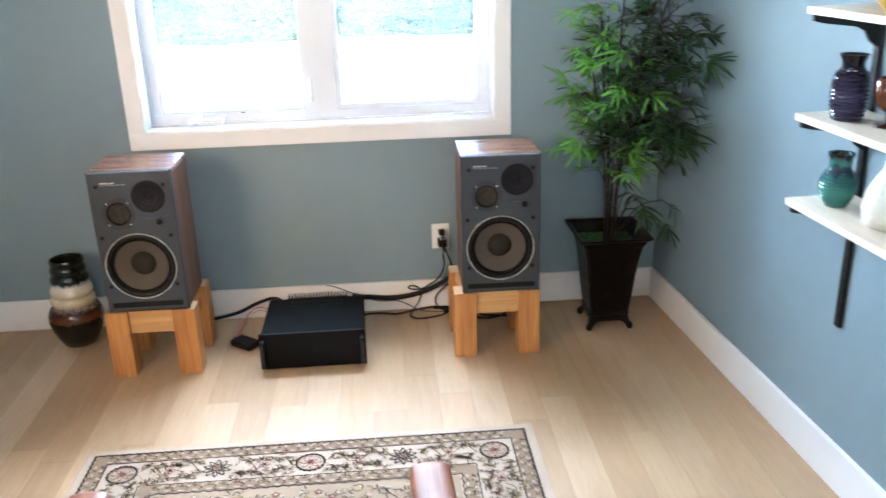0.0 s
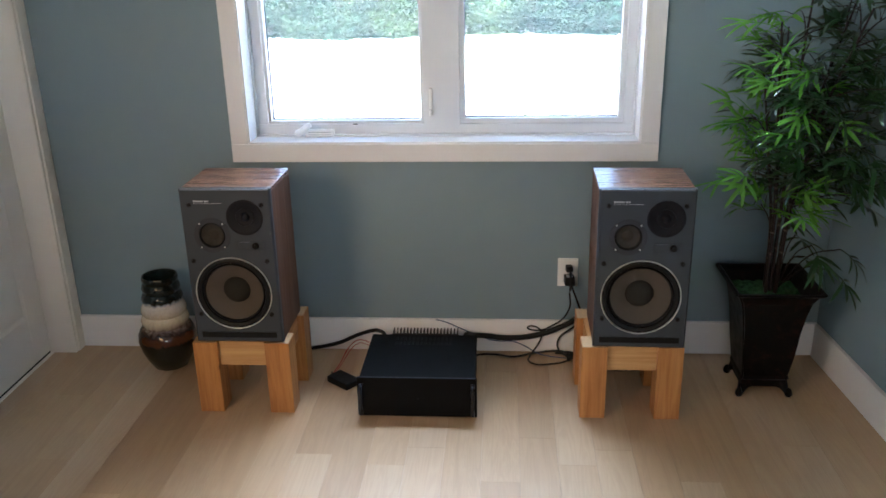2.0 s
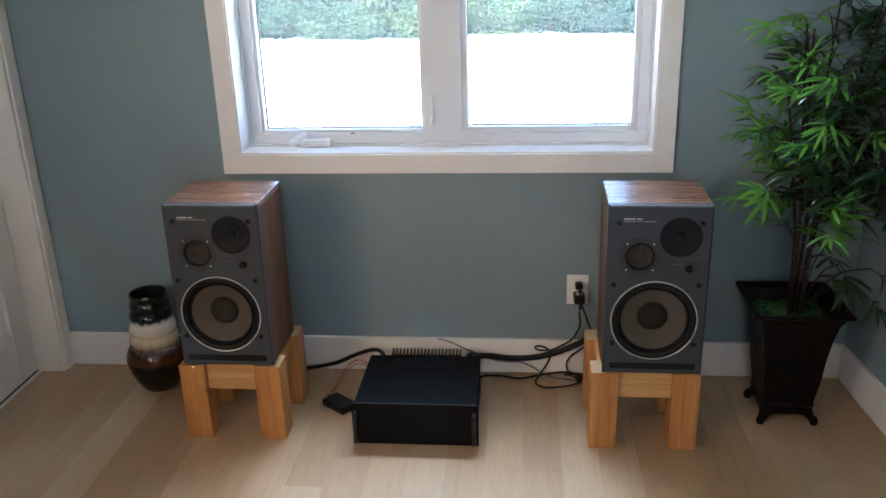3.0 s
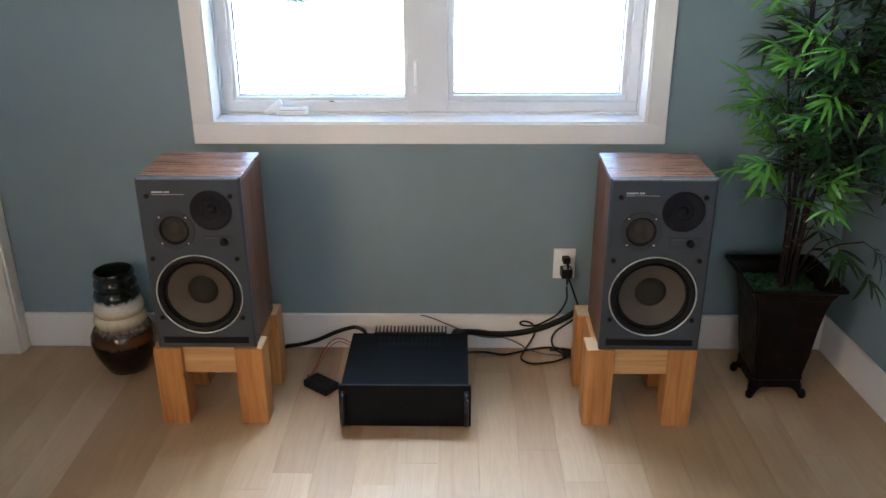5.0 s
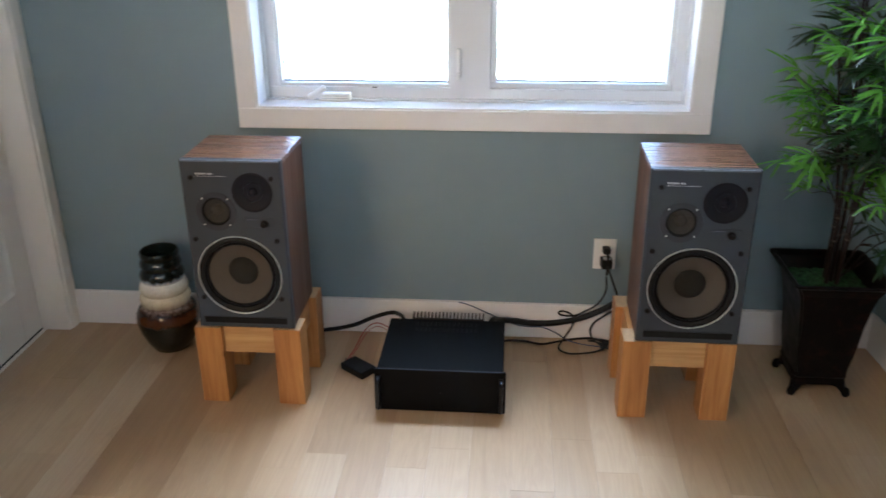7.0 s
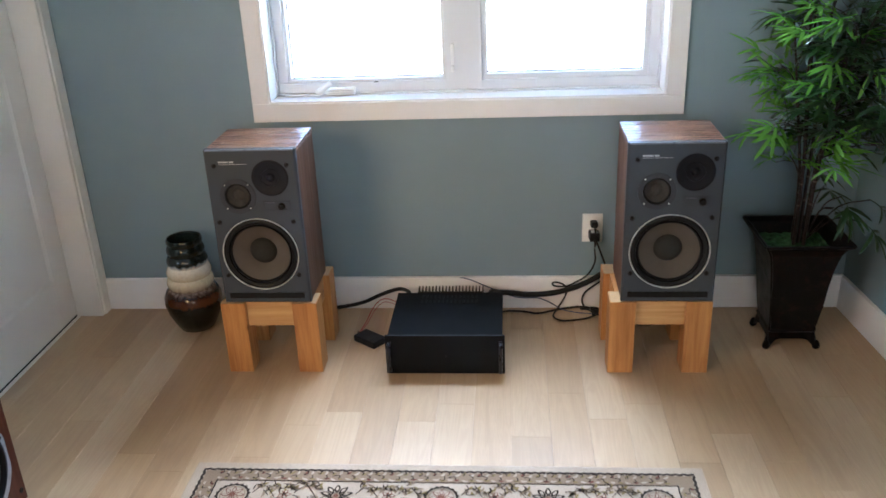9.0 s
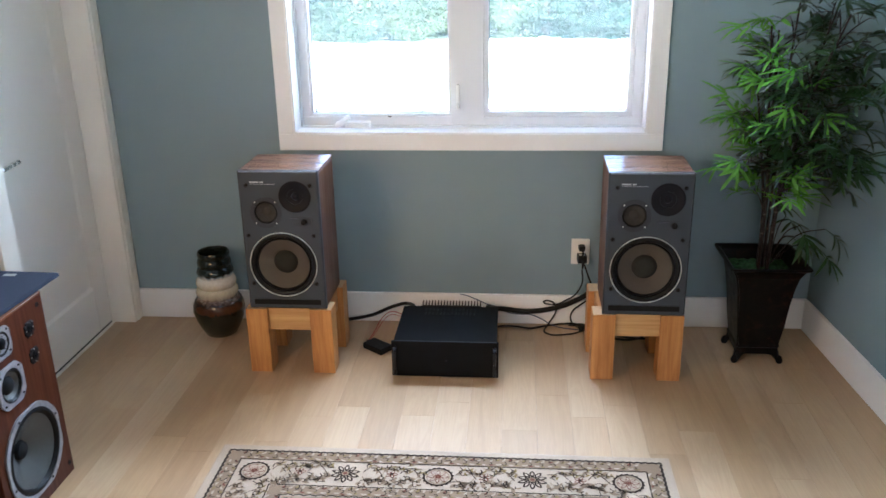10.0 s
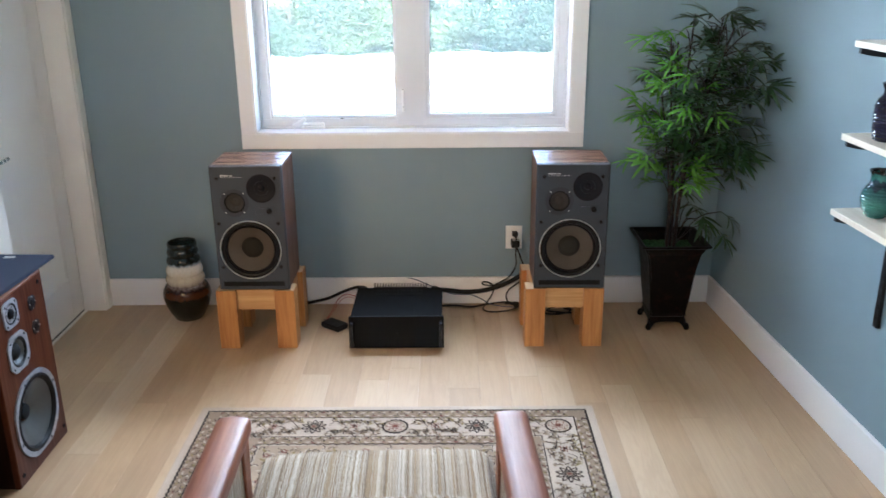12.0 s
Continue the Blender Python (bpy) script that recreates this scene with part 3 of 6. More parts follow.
def build_door():
    door = thing("door_1", Matrix(), "closed white one-panel door in a white frame", "door", kind="structure")
    xf = X0 - 0.094
    # casing
    for lo, hi in (((X0 - 0.001, DY1, 0), (X0 + 0.018, -0.003, DZ + 0.0)), ((X0 - 0.001, DY0 - 0.09, 0), (X0 + 0.018, DY0, DZ)), ((X0 - 0.001, DY0 - 0.09, DZ), (X0 + 0.0185, -0.003, DZ + 0.09))):
        part("casing", box(lo, hi, 0.004, 2), DOOR_WHITE, door)
    # jambs and stops
    for lo, hi in (((X0 - 0.15, DY1 - 0.018, 0), (X0 + 0.012, DY1 + 0.001, DZ)), ((X0 - 0.15, DY0 - 0.001, 0), (X0 + 0.012, DY0 + 0.018, DZ)), ((X0 - 0.15, DY0 + 0.018, DZ - 0.018), (X0 + 0.012, DY1 - 0.018, DZ))):
        part("jamb", box(lo, hi, 0.002, 1), DOOR_WHITE, door)
    y0, y1, z0, z1 = DY0 + 0.021, DY1 - 0.021, 0.012, DZ - 0.021
    leaf = bmesh.new()
    st, rail = 0.115, 0.20
    add_box(leaf, (xf - 0.035, y0, z0), (xf, y0 + st, z1), 0.002, 1)
    add_box(leaf, (xf - 0.035, y1 - st, z0), (xf, y1, z1), 0.002, 1)
    add_box(leaf, (xf - 0.035, y0 + st, z0), (xf, y1 - st, z0 + rail), 0.002, 1)
    add_box(leaf, (xf - 0.035, y0 + st, z1 - st), (xf, y1 - st, z1), 0.002, 1)
    leaf_ob = part("door_leaf", leaf, DOOR_WHITE, door)
    part("door_panel", box((xf - 0.028, y0 + st, z0 + rail), (xf - 0.006, y1 - st, z1 - st)), DOOR_WHITE, leaf_ob)
    # sloped moulding round the panel
    bm = bmesh.new()
    a = [(xf - 0.001, y0 + st, z0 + rail), (xf - 0.001, y1 - st, z0 + rail), (xf - 0.001, y1 - st, z1 - st), (xf - 0.001, y0 + st, z1 - st)]
    b = [(xf - 0.0065, y0 + st + 0.014, z0 + rail + 0.014), (xf - 0.0065, y1 - st - 0.014, z0 + rail + 0.014), (xf - 0.0065, y1 - st - 0.014, z1 - st - 0.014), (xf - 0.0065, y0 + st + 0.014, z1 - st - 0.014)]
    va, vb = [bm.verts.new(p) for p in a], [bm.verts.new(p) for p in b]
    for k in range(4):
        bm.faces.new((va[k], va[(k + 1) % 4], vb[(k + 1) % 4], vb[k]))
    part("panel_moulding", bm, DOOR_WHITE, leaf_ob)
    handle = part("door_handle", lathe([(0.0, 0.010), (0.024, 0.010), (0.026, 0.007), (0.026, 0.0)], 24, "y"), CHROME, door, "brushed nickel lever handle", True, pose(xf, y0 + 0.062, 0.885, 0, 0, 90))
    bm = tube(smooth_line([(0, -0.008, 0), (0, -0.04, 0), (0.01, -0.052, 0), (0.06, -0.052, 0.002), (0.118, -0.05, 0.004)], 6), 0.0085, 10)
    part("lever", bm, CHROME, handle, smooth=True)
    # solid black strip fills the gap below the leaf in place of its shade
    part("threshold_gap", box((xf - 0.03, y0, 0.0005), (xf - 0.004, y1, 0.011)), GAP_SHADE, door, "black strip for the shade in the gap under the door")
    part("threshold", box((xf - 0.003, y0 - 0.002, 0.0), (xf + 0.012, y1 + 0.002, 0.004), 0.001, 1), DOOR_WHITE, door)


build_door()

# ---- bookshelf speakers on their stands ----
SW, SD, SH = 0.300, 0.265, 0.545
SPEAKER_Z = 0.281


def open_front(bm):
    bm.normal_update()
    bmesh.ops.delete(bm, geom=[f for f in bm.faces if f.normal.y < -0.9], context="FACES_ONLY")
    return bm


def screw(parent, x, y, z, r=0.0028, material=SILVER):
    part("screw", lathe([(0.0, 0.002), (r * 0.7, 0.0018), (r, 0.0)], 10, "y", (x, y, z)), material, parent, smooth=True)


def build_speaker(at):
    sp = thing("bookshelf_speaker", at, "walnut-veneered three-way speaker with a grey front on a wooden stand", "speaker", "pair of bookshelf speakers")
    # cabinet: veneered sides and a top of its own
    bm = bmesh.new()
    add_box(bm, (-SW / 2 + 0.002, 0.020, 0.0), (SW / 2 - 0.002, SD, SH - 0.016), 0.0015, 1)
    open_front(bm)
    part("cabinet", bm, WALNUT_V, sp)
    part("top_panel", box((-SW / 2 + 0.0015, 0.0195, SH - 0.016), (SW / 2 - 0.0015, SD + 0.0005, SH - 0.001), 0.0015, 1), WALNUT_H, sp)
    wx, wz, wr = -0.003, 0.181, 0.130
    mx, mz, mr = -0.054, 0.387, 0.0445
    tx, tz, tr = 0.060, 0.449, 0.0605
    baffle = part("front_panel", pierced_plate(SW, SH, [(wx, wz, wr - 0.004), (mx, mz, mr), (tx, tz, tr - 0.004)], 0.006, 0.0215, 0.06), BAFFLE, sp, "grey moulded front panel")
    # bright line along the top front edge, coloured to stand in for its glint
    part("edge_trim", box((-SW / 2 + 0.006, 0.0005, SH - 0.0062), (SW / 2 - 0.006, 0.0062, SH - 0.0004), 0.001, 1), BAFFLE_EDGE, baffle)
    woofer = part("woofer", lathe([(wr - 0.006, 0.0), (wr - 0.006, 0.006), (wr - 0.012, 0.008), (wr - 0.021, 0.004), (wr - 0.024, -0.003), (wr - 0.028, 0.002), (wr - 0.033, -0.004)], 56, "y", (wx, 0.002, wz)), RUBBER, sp, "woofer with a pale ring and brown cone", True)
    part("woofer_ring", lathe([(wr - 0.0006, 0.0), (wr - 0.0006, 0.003), (wr - 0.002, 0.0042), (wr - 0.0038, 0.003), (wr - 0.0045, 0.0)], 72, "y", (wx, 0.0, wz)), SILVER, woofer, "thin pale ring", True)
    part("cone", lathe([(wr - 0.032, -0.0035), (wr - 0.06, -0.017), (0.042, -0.036)], 56, "y", (wx, 0.002, wz)), CONE, woofer, smooth=True)
    part("dust_cap", lathe([(0.047, -0.0345), (0.043, -0.027), (0.032, -0.018), (0.016, -0.0135), (0.0, -0.0125)], 40, "y", (wx, 0.002, wz)), CAP, woofer, smooth=True)
    mid = part("midrange", lathe([(0.0605, 0.0), (0.060, 0.0015), (0.047, 0.0022), (mr, 0.0015), (mr - 0.001, -0.003)], 48, "y", (mx, -0.0005, mz)), FLANGE, sp, "midrange driver with a brown cone", True)
    part("surround", lathe([(mr, -0.001), (mr - 0.004, 0.001), (mr - 0.009, -0.004)], 40, "y", (mx, 0.0, mz)), RUBBER, mid, smooth=True)
    part("cone", lathe([(mr - 0.008, -0.003), (mr - 0.018, -0.012), (0.018, -0.017), (0.011, -0.013), (0.0, -0.012)], 40, "y", (mx, 0.0, mz)), MID_CONE, mid, smooth=True)
    for dx in (-1, 1):
        for dz in (-1, 1):
            screw(mid, mx + dx * 0.0385, -0.0022, mz + dz * 0.0405)
    tw = part("tweeter", lathe([(tr, 0.0), (tr, 0.0025), (tr - 0.004, 0.0035), (tr - 0.010, 0.002), (0.030, -0.003), (0.015, -0.004)], 48, "y", (tx, 0.0, tz)), MESH_BLACK, sp, "black horn tweeter", True)
    part("dome", lathe([(0.015, -0.004), (0.012, 0.002), (0.005, 0.0055), (0.0, 0.006)], 28, "y", (tx, 0.0, tz)), MESH_BLACK, tw, smooth=True)
    part("phase_ring", lathe([(0.031, -0.003), (0.030, -0.0012), (0.029, -0.0012), (0.028, -0.004)], 36, "y", (tx, 0.0, tz)), MESH_BLACK, tw, smooth=True)
    plate = part("level_plate", box((0.030, -0.0012, 0.340), (0.116, 0.001, 0.369), 0.0006, 1), BAFFLE, sp)
    part("level_knob", lathe([(0.0115, 0.0), (0.0112, 0.008), (0.0095, 0.011), (0.0, 0.0115)], 24, "y", (0.088, -0.001, 0.352)), RUBBER, plate, "black level knob", True)
    part("knob_pointer", box((0.0873, -0.0132, 0.356), (0.0887, -0.0122, 0.3615)), FLANGE, plate)
    part("scale_mark", box((0.036, -0.0018, 0.3640), (0.068, -0.001, 0.3648)), BAFFLE_EDGE, plate)
    for lo, hi in (((0.029, 0.339), (0.117, 0.3402)), ((0.029, 0.3688), (0.117, 0.370)), ((0.029, 0.3402), (0.0302, 0.3688)), ((0.1158, 0.3402), (0.117, 0.3688))):
        part("plate_rim", box((lo[0], -0.0019, lo[1]), (hi[0], 0.0005, hi[1])), FLANGE, plate)
    for x, z in ((-0.119, 0.492), (0.119, 0.492), (-0.127, 0.298), (0.121, 0.298), (-0.124, 0.105), (0.119, 0.105)):
        part("grille_socket", lathe([(0.0075, 0.0), (0.0075, 0.003), (0.0055, 0.0036), (0.0048, 0.0005), (0.0, 0.0003)], 18, "y", (x, 0.0, z)), RUBBER, baffle, smooth=True)
    # brand mark and line of print, as plain bars
    badge = bmesh.new()
    for k in range(7):
        add_box(badge, (-0.104 + 0.0074 * k, -0.0012, 0.5015), (-0.104 + 0.0074 * k + (0.0058 if k != 4 else 0.0026), 0.001, 0.5062))
    part("badge", badge, LETTER, baffle, "row of small pale blocks")
    line = bmesh.new()
    for k in range(16):
        add_box(line, (-0.104 + 0.0058 * k, -0.0009, 0.4958), (-0.104 + 0.0058 * k + 0.0042, 0.001, 0.4970))
    part("badge_line", line, LETTER, baffle)
    # slot of the bass port
    slot = part("port", box((-0.130, -0.0012, 0.017), (0.130, 0.004, 0.0385), 0.0008, 1), RUBBER, sp, "black port slot")
    part("port_lip", box((-0.132, -0.0020, 0.0385), (0.132, 0.001, 0.0405), 0.0006, 1), BAFFLE, slot)
    for x in (-0.12, 0.12):
        for y in (0.04, 0.22):
            part("foot", lathe([(0.012, 0.001), (0.012, -0.008), (0.010, -0.009)], 16, "z", (x, y, 0.0), close=True), RUBBER, sp)
    return sp


first = build_speaker(pose(-0.747, -0.520, SPEAKER_Z))
copy_thing(first, pose(0.598, -0.522, SPEAKER_Z - 0.001, 0, 0, -0.6))


def build_stand(at, width):
    st = thing("speaker_stand", at, "stubby four-legged stand of pale cedar posts and rails", "stand", "pair of speaker stands")
    h, post, depth, w = 0.2715, 0.086, 0.315, width / 2
    for name, x in (("a", -w), ("b", w - post)):
        for y in (0.0, depth - post):
            bm = box((x, y, 0.0), (x + post, y + post, h), 0.0022, 2)
            leg = part("leg", bm, PINE, st)
            part("end_grain", box((x + 0.003, y + 0.003, h - 0.0005), (x + post - 0.003, y + post - 0.003, h + 0.0007)), PINE_END, leg)
    for y in (0.018, depth - 0.018 - 0.038):
        part("rail", box((-w + post - 0.001, y, 0.178), (w - post + 0.001, y + 0.038, 0.2705), 0.002, 2), PINE_X, st)
    for x in (-w + 0.024, w - 0.024 - 0.038):
        part("side_rail", box((x, post - 0.001, 0.178), (x + 0.038, depth - post + 0.001, 0.2705), 0.002, 2), PINE_Y, st)
    return st


stand = build_stand(pose(-0.752, -0.511, 0), 0.338)
copy_thing(stand, pose(0.584, -0.508, 0))


# ---- power amplifier with its supply ----
def build_amplifier():
    amp = thing("power_amplifier", pose(-0.145, -0.522, 0), "low black power amplifier with handles and heat sinks on the floor", "amplifier")
    part("chassis", box((-0.196, 0.006, 0.012), (0.196, 0.335, 0.150), 0.002, 1), AMP_BLACK, amp)
    part("lid", box((-0.199, 0.004, 0.149), (0.199, 0.337, 0.1535), 0.0015, 1), AMP_BLACK, amp)
    part("faceplate", box((-0.207, -0.006, 0.006), (0.207, 0.003, 0.156), 0.002, 2), AMP_FACE, amp)
    # strip coloured lighter than the face to show sheen on its edge
    part("face_edge", box((-0.205, -0.0058, 0.1548), (0.205, -0.001, 0.1566), 0.0005, 1), AMP_EDGE, amp, "thin edge strip coloured bright as sheen")
    # vent field in the lid
    for k in range(14):
        x = -0.105 + k * 0.0155
        for y in (0.245, 0.285):
            part("vent_slot", box((x, y, 0.1532), (x + 0.009, y + 0.030, 0.1542)), AMP_FACE, amp)
    for x in (-0.193, 0.193):
        bm = tube(smooth_line([(x, -0.004, 0.024), (x, -0.026, 0.026), (x, -0.032, 0.036), (x, -0.032, 0.115), (x, -0.026, 0.126), (x, -0.004, 0.128)], 5), 0.0065, 10)
        handle = part("handle", bm, AMP_HANDLE, amp, "dark steel bar handle", True)
        part("handle_end", lathe([(0.008, 0.0), (0.008, 0.003), (0.0065, 0.004)], 14, "y", (x, -0.006, 0.128)), AMP_HANDLE, handle, smooth=True)
    part("power_lamp", lathe([(0.0035, 0.0), (0.003, 0.0015), (0.0, 0.002)], 12, "y", (0.004, -0.006, 0.075)), RUBBER, amp)
    # heat sinks across the back, fins upright
    part("heat_sink_plate", box((-0.125, 0.337, 0.02), (0.125, 0.342, 0.156), 0.0, 1), FIN, amp)
    for k in range(20):
        x = -0.122 + k * 0.0128
        part("heat_sink_fin", box((x, 0.342, 0.02), (x + 0.0044, 0.375, 0.163), 0.0, 1), FIN, amp)
    for x in (-0.155, 0.155):
        part("terminal", lathe([(0.008, 0.0), (0.008, -0.022), (0.006, -0.024)], 12, "y", (x, 0.335, 0.125), close=True), CHROME, amp)
    for x in (-0.17, 0.17):
        for y in (0.03, 0.30):
            part("foot", lathe([(0.016, 0.013), (0.016, 0.003), (0.013, 0.0)], 18, "z", (x, y, 0.0), close=True), RUBBER, amp)


build_amplifier()


def build_adapter():
    box_ob = thing("power_adapter", pose(-0.447, -0.295, 0, 0, 0, -38) @ Matrix.Diagonal((0.88, 0.88, 1, 1)), "small black power adapter with red wires on the floor", "adapter")
    part("case", box((-0.062, -0.038, 0.001), (0.062, 0.038, 0.027), 0.005, 3), RUBBER, box_ob)
    part("seam", box((-0.0625, -0.0385, 0.013), (0.0625, 0.0385, 0.0145)), RUBBER, box_ob)
    part("strain_relief", tube(smooth_line([(-0.058, 0.0, 0.014), (-0.075, 0.004, 0.015), (-0.085, 0.010, 0.018)], 4), 0.005, 8, taper=0.003), RUBBER, box_ob)


build_adapter()


# ---- outlet and cables ----
def build_outlet():
    ob = thing("wall_outlet", pose(0.400, 0, 0.340), "white duplex outlet with a black plug in it", "outlet")
    part("cover_plate", box((-0.039, -0.006, -0.0575), (0.039, 0.001, 0.0575), 0.003, 3), OUTLET, ob)
    for z in (-0.02, 0.02):
        recept = part("receptacle", lathe([(0.0165, 0.0), (0.0162, 0.002), (0.0, 0.0022)], 24, "y", (0, -0.006, z)), OUTLET, ob, smooth=True)
        for x in (-0.006, 0.006):
            part("slot", box((x - 0.001, -0.0088, z - 0.001), (x + 0.001, -0.0078, z + 0.007)), RUBBER, recept)
    part("plate_screw", lathe([(0.003, 0.0), (0.0, 0.001)], 10, "y", (0, -0.006, 0)), CHROME, ob)


def build_plug(at):
    ob = thing("plug", at, "black moulded mains plug in the outlet", "plug")
    part("body", box((-0.016, -0.040, -0.014), (0.016, 0.0, 0.014), 0.006, 3), CABLE, ob)
    part("neck", tube(smooth_line([(0, -0.034, -0.002), (0.0, -0.050, -0.008), (0.001, -0.056, -0.024), (0.001, -0.056, -0.04)], 5), 0.0075, 8, taper=0.0045), CABLE, ob, smooth=True)


build_outlet()
def build_adapter_plug(at):
    ob = thing("adapter_plug", at, "chunky black adapter plug with a pale label in the outlet", "plug")
    part("body", box((-0.019, -0.046, -0.020), (0.019, 0.0, 0.014), 0.005, 3), CABLE, ob)
    part("label", box((-0.012, -0.038, 0.0138), (0.012, -0.012, 0.0148)), LETTER, ob, "pale printed label")
    part("neck", tube(smooth_line([(0.004, -0.030, -0.016), (0.004, -0.034, -0.030), (0.002, -0.042, -0.044)], 5), 0.006, 8, taper=0.004), CABLE, ob, smooth=True)


build_plug(pose(0.402, -0.009, 0.364, 0, 0, 6) @ Matrix.Scale(0.8, 4))
build_adapter_plug(pose(0.403, -0.009, 0.322, 0, 0, 4))


def cable(name, points, radius, material, label, category="cable", steps=8):
    ob = link_mesh(name, tube(smooth_line(points, steps), radius, 8), material, smooth=True)
    return tagged(ob, label, category)


# loom of cables from the amplifier to the speaker and the outlet
cable("speaker_cable", [(0.01, -0.185, 0.118), (0.01, -0.13, 0.128), (0.04, -0.06, 0.092), (0.09, -0.036, 0.078), (0.15, -0.032, 0.069), (0.23, -0.032, 0.072), (0.315, -0.033, 0.092), (0.395, -0.034, 0.129), (0.465, -0.045, 0.180), (0.51, -0.10, 0.22), (0.56, -0.225, 0.31)], 0.0112, CABLE, "thick black sleeved cable hanging along the wall")
cable("speaker_cable", [(-0.30, -0.185, 0.122), (-0.31, -0.13, 0.128), (-0.345, -0.06, 0.108), (-0.375, -0.05, 0.101), (-0.432, -0.05, 0.081), (-0.496, -0.05, 0.050), (-0.56, -0.055, 0.034), (-0.63, -0.06, 0.024), (-0.70, -0.17, 0.06), (-0.72, -0.24, 0.31)], 0.0075, CABLE, "black speaker cable lying along the wall")
cable("outlet_cord", [(0.405, -0.065, 0.278), (0.410, -0.04, 0.21), (0.385, -0.024, 0.15), (0.345, -0.022, 0.120), (0.305, -0.022, 0.100), (0.262, -0.022, 0.100), (0.248, -0.022, 0.110), (0.262, -0.022, 0.117), (0.290, -0.022, 0.108), (0.305, -0.024, 0.084), (0.295, -0.026, 0.048), (0.268, -0.045, 0.012), (0.250, -0.094, 0.006), (0.266, -0.126, 0.006), (0.300, -0.136, 0.006), (0.371, -0.119, 0.006), (0.414, -0.094, 0.008)], 0.0034, CABLE, "thin black cord looped over the thick cable to the floor")
cable("outlet_cord", [(0.406, -0.065, 0.322), (0.432, -0.05, 0.25), (0.452, -0.06, 0.19), (0.445, -0.035, 0.138), (0.405, -0.028, 0.100), (0.378, -0.026, 0.075), (0.366, -0.030, 0.042), (0.381, -0.045, 0.012), (0.42, -0.07, 0.010), (0.47, -0.09, 0.010)], 0.0036, CABLE, "thin black cord falling to the floor")
cable("mains_lead", [(0.02, -0.19, 0.03), (0.035, -0.10, 0.008), (0.058, -0.058, 0.006), (0.128, -0.056, 0.006), (0.19, -0.073, 0.006), (0.254, -0.050, 0.007), (0.33, -0.030, 0.010), (0.38, -0.036, 0.014), (0.42, -0.06, 0.012)], 0.0042, CABLE, "black mains lead running over the floor")
cable("outlet_cord", [(0.36, -0.04, 0.008), (0.385, -0.06, 0.016), (0.405, -0.095, 0.02), (0.44, -0.11, 0.012), (0.425, -0.075, 0.026), (0.40, -0.055, 0.022), (0.415, -0.04, 0.012), (0.46, -0.06, 0.010)], 0.0038, CABLE, "tangled black cord beside the stand")
cable("signal_wire", [(-0.116, -0.021, 0.1385), (-0.10, -0.028, 0.140), (-0.068, -0.030, 0.130), (0.004, -0.030, 0.097), (0.087, -0.030, 0.062), (0.14, -0.032, 0.054), (0.191, -0.034, 0.054), (0.24, -0.036, 0.034), (0.285, -0.045, 0.010), (0.335, -0.065, 0.006), (0.396, -0.078, 0.006), (0.44, -0.088, 0.006)], 0.0022, BLUE_WIRE, "thin blue-grey wire along the baseboard")
cable("coiled_cord", [(0.47, -0.10, 0.012), (0.53, -0.16, 0.010), (0.60, -0.185, 0.014), (0.66, -0.165, 0.020), (0.655, -0.125, 0.024), (0.59, -0.12, 0.022), (0.555, -0.15, 0.018), (0.60, -0.18, 0.022), (0.68, -0.175, 0.016), (0.70, -0.14, 0.010), (0.64, -0.105, 0.010)], 0.0048, CABLE, "black cord coiled on the floor behind the stand")
cable("inline_connector", [(0.40, -0.085, 0.014), (0.43, -0.085, 0.018), (0.455, -0.10, 0.016)], 0.011, CABLE, "short black inline connector on the floor", "connector")
cable("red_wire", [(-0.495, -0.265, 0.020), (-0.475, -0.20, 0.035), (-0.455, -0.145, 0.065), (-0.43, -0.11, 0.083), (-0.395, -0.115, 0.092), (-0.335, -0.18, 0.10)], 0.0018, RED_WIRE, "thin red wire to the amplifier", "wire")
cable("dark_wire", [(-0.492, -0.268, 0.018), (-0.470, -0.20, 0.030), (-0.448, -0.145, 0.056), (-0.425, -0.115, 0.072), (-0.395, -0.118, 0.080), (-0.335, -0.178, 0.086)], 0.0013, RED_WIRE, "second thin red wire to the amplifier", "wire")


# ---- pottery vase on the floor ----
def build_vase():
    prof = [(0.0, 0.002), (0.055, 0.002), (0.066, 0.008), (0.084, 0.040), (0.101, 0.080), (0.110, 0.120), (0.108, 0.148), (0.096, 0.172), (0.082, 0.182),
            (0.087, 0.192), (0.0905, 0.205), (0.086, 0.220), (0.078, 0.228), (0.084, 0.238), (0.0855, 0.250), (0.080, 0.264), (0.071, 0.274),
            (0.076, 0.284), (0.0775, 0.296), (0.073, 0.310), (0.066, 0.318), (0.070, 0.328), (0.0715, 0.338), (0.068, 0.350), (0.063, 0.357),
            (0.067, 0.368), (0.0675, 0.378), (0.0645, 0.3845), (0.060, 0.383), (0.057, 0.370), (0.054, 0.345), (0.058, 0.30), (0.062, 0.24), (0.060, 0.18), (0.0, 0.17)]
    ob = thing("vase", pose(-1.157, -0.168, 0.0), "ringed pottery vase glazed brown, cream and black on the floor", "vase")
    part("belly", lathe(prof[:9], 56), FAT_LAVA, ob, "brown and black glazed belly", True)
    part("neck", lathe(prof[8:], 56), FAT_LAVA, ob, "ringed neck glazed cream and black", True)


build_vase()


